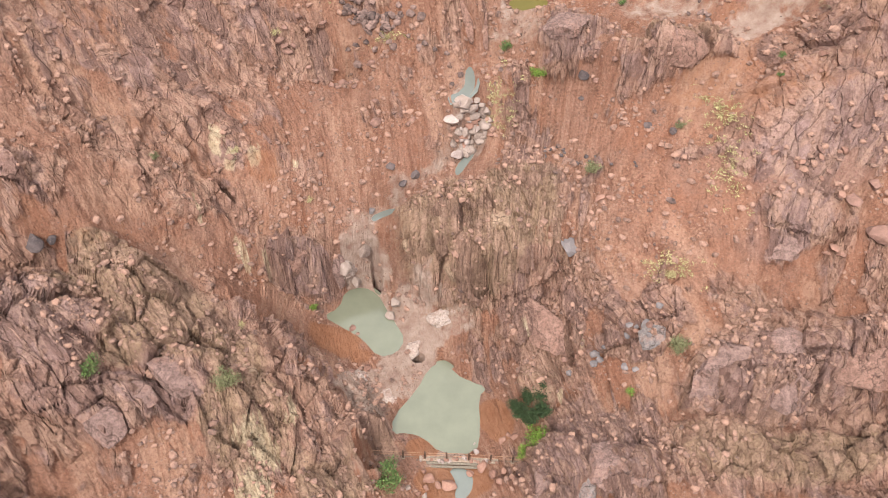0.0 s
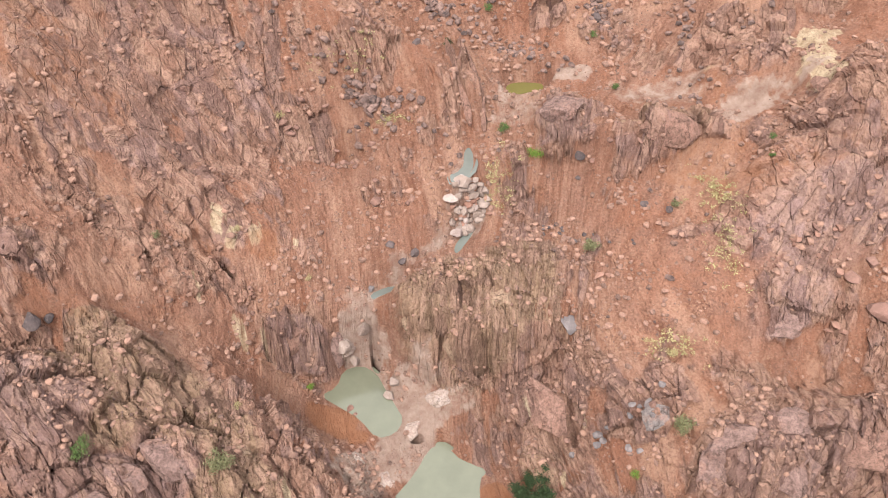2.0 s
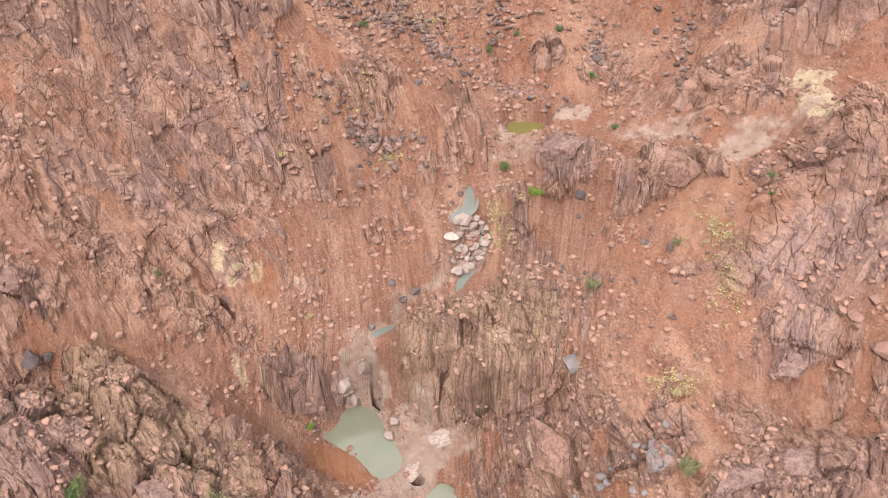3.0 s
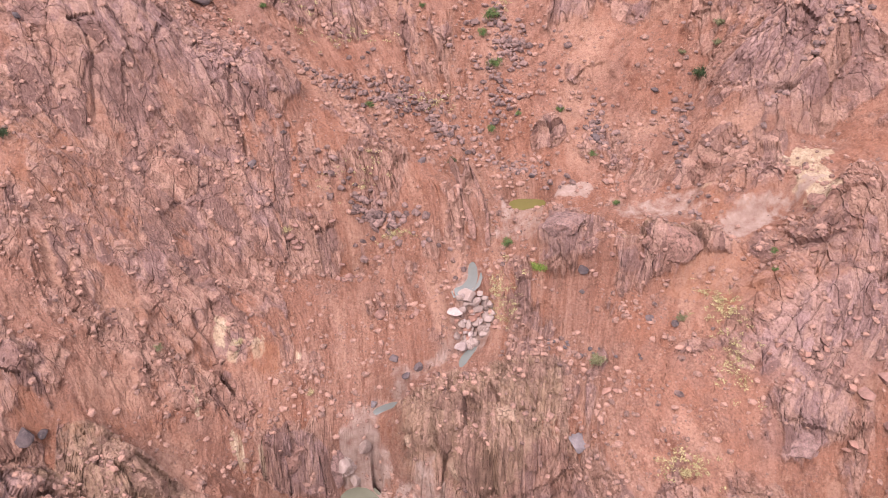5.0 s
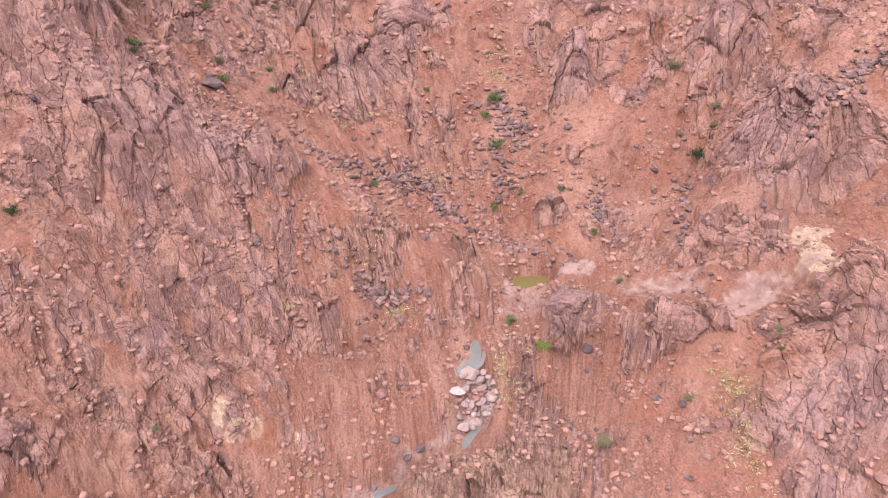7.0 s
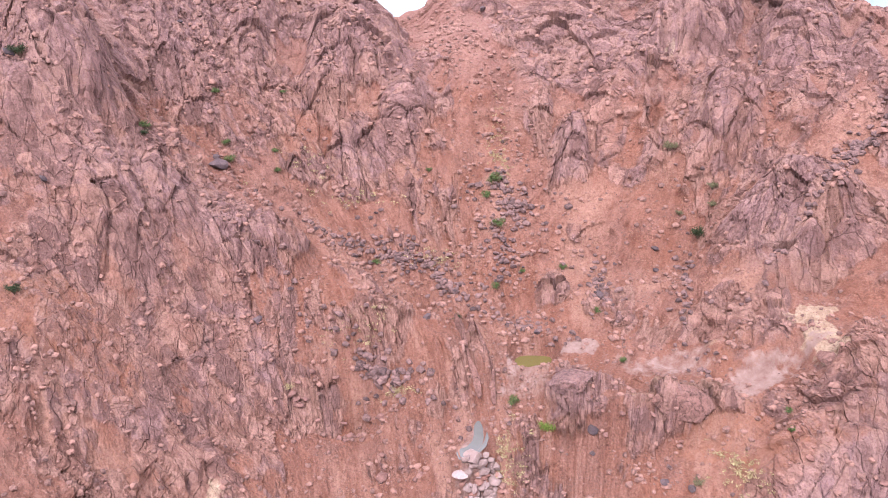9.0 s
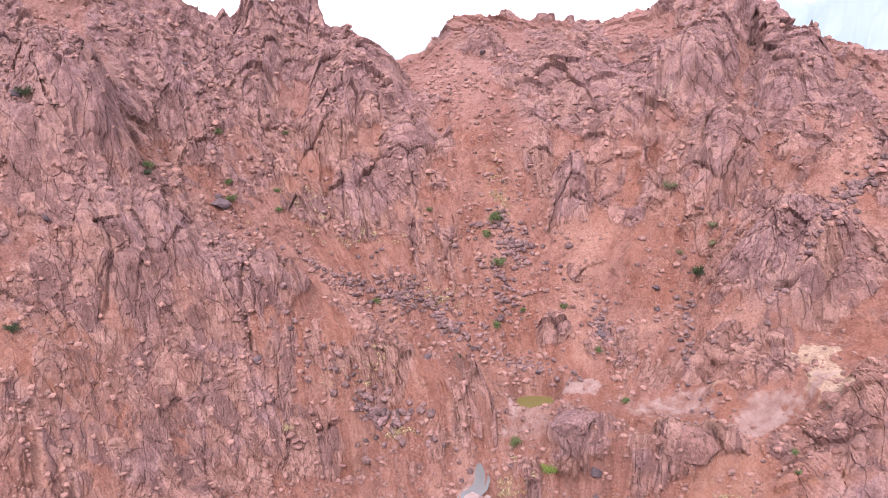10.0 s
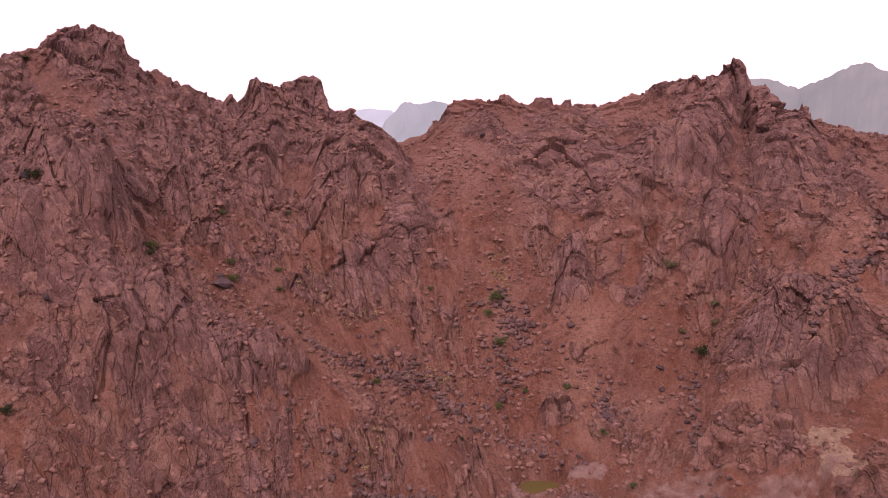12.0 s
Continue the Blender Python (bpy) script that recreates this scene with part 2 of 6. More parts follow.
outcrop(-31.0, 43.9, 5, 2.6, -10, 1.8, 2.5, 1, 0, 1)
outcrop(-28.5, 39.7, 8, 5, -20, 0.8, 2, 1, 0.2, 1)
outcrop(-19.1, 34.8, 4.5, 6, 15, 1.4, 2.2, 0.9, 0.1, 1)
outcrop(-25.1, 35.6, 3.2, 2, -10, 1.8, 4, 0.1, 1, 1)
outcrop(-33.3, 36.1, 4, 3, 0, 1.2, 3, 0.2, 0.7, 1)
outcrop(-36.3, 37.2, 4, 4, 0, 1, 3, 0.1, 0.9, 1)
outcrop(-29.9, 31.0, 3.5, 2.5, 20, 1.6, 3, 0.2, 0.7, 1)
outcrop(-34.1, 31.4, 3, 3, 0, 1, 3, 0.2, 0.6, 1)
outcrop(-7.8, 32.0, 3, 3.5, 20, 1.5, 2.5, 0.6, 0.3, 1)
outcrop(-12.5, 36.1, 2.5, 3, 30, 1.6, 3, 0.1, 0.2, 1)
outcrop(2.0, 54.3, 8.5, 5, -12, 1.6, 2.4, 0.95, 0, 1)
outcrop(9.7, 56.4, 6, 4, 0, 0.8, 2, 0.7, 0.1, 1)
outcrop(-0.0, 51.6, 3.5, 2.2, -20, 1, 3, 0.6, 0.1, 1)
outcrop(12.3, 45.3, 3.6, 4, 10, 2.2, 3, 0.1, 0.4, 1)
outcrop(7.0, 49.7, 4, 2, 0, 0.8, 3, 0.1, 0.6, 1)
outcrop(34.1, 37.0, 8, 4, 5, 2.2, 4, 0.1, 0.35, 0.75)
outcrop(41.3, 35.7, 4, 4, 0, 2, 4, 0.1, 0.3, 1)
outcrop(17.3, 30.1, 4, 3.5, 0, 1.6, 3, 0.1, 0.5, 1)
outcrop(26.5, 29.5, 5, 3, 0, 0.8, 3, 0.5, 0.2, 1)
outcrop(36.5, 28.0, 6, 3, 0, 0.8, 3, 0.5, 0.3, 1)
outcrop(40.1, 53.7, 8, 4.5, 0, 1.2, 3, 0, 0.95, 0.5)
outcrop(35.1, 48.5, 3.5, 3.5, 0, 0.6, 3, 0, 0.8, 0.5)
outcrop(29.0, 55.8, 7, 3, 0, 0.5, 3, 0, 0.55, 0.4)
outcrop(39.0, 59.1, 7, 4, 0, 1.6, 3, 0.1, 0.4, 1)
outcrop(20.8, 41.3, 4, 3, 0, 1, 3, 0.1, 0.5, 1)
outcrop(44.5, 87.2, 9, 5.5, 10, 4.5, 3, 0.1, 1, 1)
outcrop(51.4, 84.2, 5, 4, 0, 2, 3, 0.3, 0.5, 1)
outcrop(47.6, 82.2, 8, 2.5, 0, 1.2, 3, 0, 0.5, 1)
outcrop(37.4, 80.5, 7, 3, -5, 1.5, 4, 0, 0.2, 1)
outcrop(36.4, 75.0, 4.6, 3.0, -10, 2.0, 4, 0, 0.2, 1)
outcrop(15.7, 73.6, 4.5, 2.6, -10, 2, 3, 0, 0.7, 1)
outcrop(26.6, 68.3, 6.5, 2.2, 0, 1.5, 3, 0.5, 0.3, 1)
outcrop(15.2, 69.6, 2, 1.6, 0, 1, 4, 0, 0.6, 1)
outcrop(44.9, 64.4, 3.2, 4.5, 0, 2.8, 3, 0, 0.1, 0.6)
outcrop(42.5, 60.3, 8, 5, -20, 1.5, 2.5, 0, 0.6, 0.6)
outcrop(4.3, 80.4, 1, 5.5, 14, 3.2, 3, 0, 0.4, 1)
outcrop(15.5, 89.8, 2.5, 2, 0, 1.8, 4, 0.2, 0, 1)
outcrop(-15.6, 52.5, 4.2, 1.4, 0, 0.8, 4, 0, 0.9, 1)
outcrop(-10.1, 53.6, 1.6, 1.4, 0, 0.6, 3, 0, 0, 0.6)
outcrop(-47.7, 92.5, 7, 5, -15, 6.5, 3, 0, 1, 1)
outcrop(-50.9, 85.2, 4, 4, 0, 3, 3, 0, 0.6, 1)
outcrop(-35.7, 86.5, 3, 4, 20, 2.5, 3, 0, 0.6, 1)
outcrop(-25.5, 88.6, 6, 4, 10, 1.5, 3, 0, 0.6, 1)
outcrop(-40.1, 80.4, 4, 4, 20, 2, 3, 0, 0.6, 1)
outcrop(-21.3, 89.9, 3, 3, 0, 1.6, 3, 0, 0.7, 1)
outcrop(-32.1, 123.2, 3.5, 8, 10, 3, 3, 0, 0.6, 1)
outcrop(-18.8, 119.1, 4, 9, 0, 3.5, 3, 0, 0.5, 1)
outcrop(-12.5, 124.9, 5, 8, -10, 4, 3, 0, 0.7, 1)
outcrop(-6.0, 113.7, 4, 6, -10, 3.5, 3, 0, 0.7, 1)
outcrop(-12.9, 107.6, 4, 5, 0, 1.5, 3, 0, 0.5, 1)
outcrop(20.4, 108.3, 2.8, 4, 0, 4, 3, 0, 0.7, 1)
outcrop(14.9, 115.7, 3, 6, 0, 2.5, 3, 0, 0.6, 1)
outcrop(30.8, 119.6, 7, 6, 0, 2.5, 3, 0, 0.7, 1)
outcrop(38.2, 119.0, 4, 3, 0, 3, 4, 0, 0.9, 1)
outcrop(43.4, 104.3, 4, 6, 0, 3, 3, 0, 0.6, 1)
outcrop(43.5, 120.7, 5, 5, 0, 3, 3, 0, 0.6, 1)
outcrop(55.4, 115.2, 5, 6, 0, 3, 3, 0, 0.5, 1)
outcrop(22.7, 130.2, 8, 6, 0, 2, 2.5, 0, 0.6, 1)
outcrop(8.4, 136.8, 3, 3, 0, 2, 3, 0, 0.9, 1)
outcrop(-56.6, 112.5, 3.2, 3, 0, 1, 2, 0, 0.5, 1)
outcrop(-54.0, 115.3, 2.2, 2.5, 0, 1.2, 3, 0, 0.5, 1)
outcrop(-38.5, 127.1, 1.5, 1.5, 0, 1.4, 3, 0, 0.5, 1)
outcrop(-32.8, 129.9, 1.6, 2, 0, 1.2, 2, 0, 0.5, 1)
outcrop(-24.8, 131.1, 2.5, 2.2, 0, 0.5, 3, 0, 0.5, 1)
outcrop(51.5, 126.0, 2.6, 2.2, 0, 0.8, 2, 0, 0.6, 1)
outcrop(45.5, 130.7, 1.2, 1.2, 0, 1.2, 2.5, 0, 0.6, 1)
outcrop(19.6, 143.4, 2, 1.6, 0, 1, 3, 0, 0.5, 1)
outcrop(24.0, 142.4, 1.2, 1.2, 0, 1, 3, 0, 0.5, 1)
outcrop(-7.2, 35.1, 1.8, 3.5, 15, 1, 3, 0.8, 0.1, 1)
outcrop(-10.3, 29.0, 4, 4, 10, 1.2, 3, 0.7, 0.2, 1)
outcrop(11.1, 39.0, 2, 3.5, 15, 1.8, 3, 0.5, 0.1, 1)
outcrop(13.3, 32.6, 2.2, 3, 0, 1.5, 3, 0.3, 0.2, 1)
outcrop(11.9, 27.9, 2.6, 3.6, -15, 2.6, 3, 0, 0.8, 1)
outcrop(19.1, 27.7, 4, 3, 0, 1.5, 3, 0, 0.3, 1)
outcrop(-7.8, 31.3, 2.2, 3.5, 15, 1.5, 3, 0.3, 0.1, 1)
outcrop(31.7, 34.3, 7, 2.2, 3, 1.8, 4, 0, 0.3, 1)


# ---- water-worn holes and slots: x, y, half-lengths, turn, depth ----
HOLES = [(-2.3, 43.8, 0.75, 0.5, 0.0, 2.4), (0.9, 43.2, 1.0, 0.45, -0.25, 1.2), (-7.4, 54.4, 0.6, 1.5, 0.2, 3.0),
         (5.0, 49.2, 0.9, 0.6, -0.35, 2.0), (6.5, 49.1, 0.6, 0.7, 0.35, 1.8)]

# ---- paler patches of rock: x, y, half-lengths, turn, strength ----
SCARS = []


def scar(x, y, rx, ry, turn=0.0, strength=1.0):
    SCARS.append((x, y, rx, ry, radians(turn), strength))


scar(-24.7, 60.8, 1, 3.2, 10, 1)
scar(-23.2, 59.4, 0.8, 2, 0, 1)
scar(-20.9, 60.8, 1.1, 1.5, 0, 1)
scar(-16.1, 61.6, 0.7, 1.6, 0, 1)
scar(-25.9, 53.0, 0.8, 2.2, 25, 0.9)
scar(-21.8, 51.0, 0.8, 2.2, 25, 0.9)
scar(-19.4, 51.1, 0.6, 1.8, 0, 0.8)
scar(-16.5, 29.9, 2, 3.4, 20, 1.35)
scar(-14.6, 33.1, 1, 2.5, 20, 1.35)
scar(-17.5, 25.9, 2.2, 2.6, 10, 1.35)
scar(10.4, 43.8, 0.6, 3, 25, 0.8)
scar(12.9, 36.5, 0.7, 2.2, -10, 0.8)
scar(15.3, 42.2, 0.5, 1.3, 0, 0.8)
scar(44.8, 75.5, 4.4, 2.4, -20, 1.4)
scar(43.6, 71.6, 2.4, 4.2, -8, 1.4)
scar(43.0, 68.4, 2.0, 3.4, 0, 1.3)
scar(42.3, 67.4, 1.3, 2.4, 0, 0.9)
scar(36.5, 116.2, 1.2, 0.8, 0, 0.7)
scar(43.4, 98.8, 0.5, 1.2, 0, 0.7)
scar(33.3, 76.3, 0.9, 1.2, 0, 0.7)


def blob(x, y, cx, cy, rx, ry, turn):
    c, s = math.cos(turn), math.sin(turn)
    u, v = ((x - cx) * c + (y - cy) * s) / rx, ((y - cy) * c - (x - cx) * s) / ry
    return np.sqrt(u * u + v * v)


# ---- clefts and open joints: from, to, half-width, depth ----
CLEFTS = []


def cleft(x0, y0, x1, y1, width, depth):
    CLEFTS.append((x0, y0, x1, y1, width, depth))


cleft(-26.7, 60.8, -22.8, 54.8, 0.72, 1.76)
cleft(-25.9, 64.3, -25.2, 58.6, 0.48, 1.12)
cleft(3.3, 87.7, 5.1, 76.7, 0.56, 1.76)
cleft(-37.5, 89.7, -36.0, 86.7, 0.39, 1.17)
cleft(-26.1, 87.8, -24.2, 81.4, 0.45, 1.17)
cleft(-40.5, 80.0, -38.6, 73.5, 0.39, 0.91)
cleft(35.5, 118.7, 33.8, 106.6, 0.39, 1.17)
cleft(18.3, 109.7, 17.5, 103.9, 0.33, 1.04)
cleft(5.3, 118.8, 8.4, 116.5, 0.33, 0.98)
cleft(52.8, 123.2, 50.4, 113.2, 0.59, 0.7)
cleft(-13.3, 128.8, -9.3, 122.3, 0.52, 1.3)
cleft(-5.2, 117.9, -2.2, 112.8, 0.45, 1.3)
cleft(-29.5, 115.6, -25.8, 110.6, 0.39, 1.04)
cleft(-22.7, 113.4, -16.1, 104.2, 0.45, 1.04)
cleft(25.6, 39.5, 24.7, 33.6, 0.4, 1.28)
cleft(24.6, 33.9, 23.3, 29.1, 0.48, 1.28)
cleft(16.7, 41.8, 16.9, 38.8, 0.36, 1.2)
cleft(-12.8, 39.9, -10.8, 36.3, 0.48, 1.6)
cleft(-10.5, 39.4, -8.1, 36.3, 0.4, 1.12)
cleft(39.9, 33.2, 40.7, 35.9, 0.4, 1.2)
cleft(11.5, 44.0, 14.3, 40.2, 0.4, 1.2)
cleft(14.6, 44.6, 13.7, 41.1, 0.4, 1.28)
cleft(-30.2, 37.0, -28.2, 34.8, 0.4, 1.2)
cleft(-14.6, 35.4, -13.1, 33.4, 0.4, 1.2)
cleft(-25.1, 42.9, -23.9, 39.1, 0.4, 1.2)
cleft(-29.2, 32.2, -23.5, 31.0, 0.4, 1.04)
cleft(-28.6, 59.5, -22.8, 54.9, 0.56, 1.28)
cleft(-26.2, 56.3, -23.1, 53.3, 0.48, 1.12)
cleft(24.9, 32.8, 42.4, 30.8, 0.48, 0.96)
cleft(-0.7, 50.9, 5.8, 49.1, 0.48, 1.04)
cleft(-7.0, 54.8, -5.6, 50.6, 0.4, 1.04)

# ---- stream-washed rock and wet red mud ----
WASHED, MUDDY = [], []


def washed(x, y, rx, ry, turn=0.0, strength=1.0):
    WASHED.append((x, y, rx, ry, radians(turn), strength))


def muddy(x, y, rx, ry, turn=0.0, strength=1.0):
    MUDDY.append((x, y, rx, ry, radians(turn), strength))


washed(-5.4, 42.4, 3.6, 3.4, 0, 1)
washed(-8.2, 38.3, 2.4, 3, 20, 0.9)
washed(-3.8, 48.7, 1.6, 3.6, 15, 1)
washed(-9.9, 53.9, 1.5, 1.6, 0, 0.7)
washed(-0.1, 46.1, 3, 2.5, 0, 0.8)
washed(3.0, 46.8, 3.6, 2.4, 0, 0.6)
washed(-1.4, 50.0, 2.6, 2.4, 0, 0.7)
washed(5.5, 64.3, 1.4, 2.2, -20, 0.7)
washed(4.4, 68.0, 1.8, 3.5, 0, 0.6)
washed(37.8, 70.5, 6, 2.2, 8, 0.8)
washed(28.5, 77.3, 4.5, 2.2, 0, 0.6)
washed(17.5, 81.1, 2.6, 1.2, 0, 1)
washed(10.5, 77.2, 3, 3, 0, 0.6)
washed(25.5, 76.4, 3, 1.5, 0, 0.6)
muddy(-35.9, 45.2, 5, 2.2, 0, 0.42)
muddy(-30.1, 48.4, 5, 1.8, 0, 0.42)
muddy(38.0, 60.0, 8, 4, -10, 0.46)
muddy(31.0, 65.5, 9, 2.4, 0, 0.46)
muddy(35.5, 74.5, 5, 3, 0, 0.44)
muddy(-40.0, 66.0, 9, 9, 0, 0.44)
muddy(-28.0, 57.5, 6, 5, 0, 0.42)
muddy(6.3, 35.9, 1.9, 3.6, 0, 1)
muddy(-2.3, 33.2, 2.4, 1.8, -10, 1)
muddy(1.5, 29.2, 5, 2.6, 0, 0.9)
muddy(-12.1, 45.9, 4.2, 2.2, -25, 0.7)
muddy(-8.7, 43.9, 2, 1.3, 0, 0.6)
muddy(-18.3, 47.6, 2, 3, 30, 0.4)
muddy(-19.6, 60.1, 3, 2, 0, 0.5)

# ---- bare rock and loose ground: x, y, two half-axes, how far the rock lies bare (or is buried), how mauve and how tan it is ----
ZONES = []


def zone(x, y, a, b, bare, purple, tan):
    ZONES.append((x, y, a, b, bare, purple, tan))


zone(-27.0, 70.0, (16.0, 3.0), (-4.0, 12.0), 0.1, 0.25, 0)
zone(-51.2, 84.6, (3.7, 1.5), (0.2, -1.6), -0.35, 0, 0)
zone(-26.5, 107.0, (5.5, 2.6), (0.8, -4.8), -0.2, 0, 0)
zone(3.5, 114.9, (4.6, -0.9), (-0.1, -6.5), -0.2, 0, 0)
zone(-13.5, 95.8, (13.3, -3.7), (-1.7, -3.7), -0.35, 0, 0)
zone(8.4, 100.3, (5.2, 0.1), (-0.5, -10.6), -0.35, 0, 0)
zone(25.3, 98.7, (13.0, -2.2), (-1.0, -6.1), -0.3, 0, 0)
zone(31.6, 107.1, (6.4, -2.3), (-0.5, -3.4), -0.15, 0, 0)
zone(53.3, 91.7, (4.6, 1.1), (1.2, -3.0), -0.2, 0, 0)
zone(35.2, 84.7, (3.0, -3.6), (-3.7, -5.7), -0.2, 0, 0)
zone(-6.8, 78.0, (9.6, -2.0), (0.2, -4.7), -0.3, 0, 0)
zone(-39.4, 57.6, (3.8, 3.2), (1.3, -3.1), -0.2, 0, 0)
zone(-45.2, 91.7, (1.8, 4.3), (3.5, 0.4), 0.7, 1, 0)
zone(-52.1, 90.8, (3.4, 1.6), (1.0, -2.9), 0.2, 0.3, 0)
zone(-46.6, 83.2, (5.3, 3.6), (0.6, -4.6), 0.25, 0.5, 0)
zone(-39.1, 84.5, (5.4, 1.8), (-0.8, -6.0), 0.4, 0.8, 0)
zone(-29.4, 88.5, (6.6, -0.8), (-2.0, -4.8), 0.35, 0.9, 0)
zone(-41.2, 73.7, (4.8, 2.6), (0.5, -5.6), 0.15, 0.5, 0)
zone(-21.6, 90.8, (2.1, 1.1), (0.5, -3.0), 0.5, 0.4, 0)
zone(-32.6, 117.8, (2.9, 4.5), (2.4, -5.1), 0.45, 0.7, 0)
zone(-20.4, 122.3, (4.9, 3.7), (3.1, -5.5), 0.4, 0.8, 0)
zone(-9.2, 127.9, (3.7, 3.6), (3.6, -19.3), 0.5, 0.8, 0)
zone(-5.3, 115.7, (2.9, 1.8), (2.1, -4.0), 0.5, 0.8, 0)
zone(-12.6, 106.6, (4.4, 2.1), (2.1, -3.8), 0.35, 0.8, 0)
zone(-25.7, 113.5, (4.3, 1.0), (0.5, -3.4), 0.3, 0.5, 0)
zone(-35.9, 66.8, (5.5, 3.5), (0.5, -4.5), 0.12, 0.3, 0)
zone(-23.0, 77.2, (1.8, 1.2), (1.1, -2.6), 0.5, 0.8, 0)
zone(-15.8, 74.4, (2.5, 1.4), (0.6, -4.3), 0.3, 0.3, 0)
zone(-1.7, 81.9, (4.2, -1.8), (-1.7, -4.5), 0.05, 0, 0)
zone(-11.3, 89.2, (6.1, 0.9), (-0.1, -3.3), 0.1, 0, 0.2)
zone(20.0, 107.9, (3.4, -0.1), (-0.3, -3.4), 0.6, 0.9, 0)
zone(21.3, 122.6, (13.0, 0.4), (0.8, -5.7), 0.3, 0.8, 0)
zone(36.4, 118.8, (4.2, -1.8), (-0.8, -3.6), 0.55, 1, 0)
zone(40.9, 108.3, (2.9, -2.8), (-3.8, -7.0), 0.35, 0.8, 0)
zone(54.8, 112.4, (4.8, -6.5), (-1.9, -5.9), 0.4, 0.9, 0)
zone(49.5, 119.8, (1.7, -0.4), (-3.1, -4.6), -0.3, 0.2, 0)
zone(42.8, 88.9, (4.5, -1.9), (-0.5, -3.1), 0.8, 1, 0)
zone(50.1, 84.7, (4.0, -2.1), (-1.6, -2.9), 0.5, 0.6, 0.3)
zone(37.2, 78.0, (5.1, -2.7), (-1.4, -4.0), 0.4, 0.15, 0)
zone(14.3, 87.3, (3.0, -0.9), (-0.4, -3.4), 0.4, 0, 0.3)
zone(15.7, 70.3, (3.4, -1.0), (-0.4, -2.8), 0.5, 0.9, 0)
zone(25.7, 66.6, (5.5, -0.6), (-0.2, -0.7), 0.4, 0.3, 0.2)
zone(44.4, 64.0, (2.4, -1.7), (-1.8, -4.3), 0.5, 0.2, 0)
zone(15.8, 67.2, (7.9, -1.2), (-0.1, -2.2), -0.3, 0, 0)
zone(30.4, 65.3, (9.0, -1.7), (-0.2, -2.1), -0.35, 0, 0)
zone(-37.3, 44.5, (4.1, 1.6), (-0.3, -0.9), -0.4, 0, 0)
zone(-31.5, 51.6, (2.8, 0.3), (-0.8, -3.5), -0.15, 0, 0)
zone(-18.9, 57.4, (3.6, 0.9), (0.2, -3.3), -0.3, 0, 0)
zone(22.4, 53.2, (8.6, -1.8), (-0.7, -4.9), -0.3, 0, 0)
zone(-14.4, 66.5, (6.6, 1.2), (0.8, -8.9), -0.15, 0, 0)
zone(-28.3, 58.1, (1.5, 2.1), (3.1, -4.5), 0.35, 0.2, 0)
zone(-22.8, 62.0, (1.5, 1.4), (1.4, -3.5), 0.3, 0, 0.3)
zone(5.1, 53.3, (11.3, -2.7), (-0.7, -5.0), 0.5, 0, 1)
zone(11.2, 46.4, (3.5, -0.9), (-0.1, -4.0), 0.6, 0.3, 0.1)
zone(41.0, 60.4, (4.8, -1.9), (-0.5, -3.1), 0.35, 0.6, 0)
zone(41.2, 54.7, (5.1, -1.1), (-0.3, -2.7), 0.6, 1, 0)
zone(37.6, 48.5, (3.0, -0.7), (-0.3, -2.2), 0.4, 0.9, 0)
zone(32.9, 35.2, (9.9, -1.1), (-0.5, -4.4), 0.6, 0.75, 0)
zone(16.3, 30.9, (7.5, -1.0), (-0.7, -4.7), 0.5, 0.7, 0)
zone(34.2, 28.4, (9.1, -1.1), (-0.6, -2.5), 0.5, 0.1, 0.8)
zone(12.3, 45.4, (3.3, -0.9), (-0.1, -5.4), 0.6, 0.3, 0.1)
zone(21.1, 44.0, (6.1, -1.4), (-0.3, -3.8), 0.25, 0.5, 0)
zone(-28.1, 39.9, (8.6, -2.2), (-1.5, -6.4), 0.5, 0.3, 0.7)
zone(-35.1, 36.7, (4.2, 1.4), (0.9, -4.1), 0.5, 1, 0)
zone(-25.2, 33.0, (5.5, 1.1), (0.4, -3.0), 0.45, 0.8, 0.2)
zone(-33.6, 26.5, (4.7, 0.9), (0.1, -2.3), -0.3, 0, 0)
zone(-18.2, 31.2, (4.2, -1.2), (-1.5, -5.2), 0.45, 0.1, 0.9)
zone(-10.8, 34.3, (3.6, -0.3), (-1.3, -5.5), 0.4, 0.3, 0.3)
zone(-16.6, 42.6, (0.7, 6.2), (5.2, -9.3), 0.05, 0, 0)
zone(1.9, 48.8, (5.9, -2.0), (-0.5, -1.9), 0.3, 0.1, 0.5)


# ---- the grain of the rock: x, y, and which way its joints and runnels fall, in degrees from straight towards the south ----
GRAIN = [
    (-18, 108, 32), (-35, 115, 40), (-46, 94, 75), (-37, 86, 62), (-49, 82, 55), (13, 122, -24), (27, 117, -50), (34, 113, -25),
    (44, 112, -50), (51, 91, -75), (9, 116, -4), (19, 106, -25), (-40, 84, 65), (-29, 61, 52), (-39, 60, 58), (-24, 79, 40),
    (-13, 101, 40), (3, 80, 22), (-8, 67, 15), (-32, 61, 55), (-18, 34, 30), (-16, 52, 0), (-28, 42, 50), (-9, 33, 40), (2, 54, 4),
    (10, 57, -20), (26, 51, -55), (35, 36, -15), (15, 45, 20), (40, 60, -50), (30, 76, -40), (45, 88, -45), (-10, 124, 30),
    (30, 136, -20), (-55, 108, 50), (52, 118, -45),
]


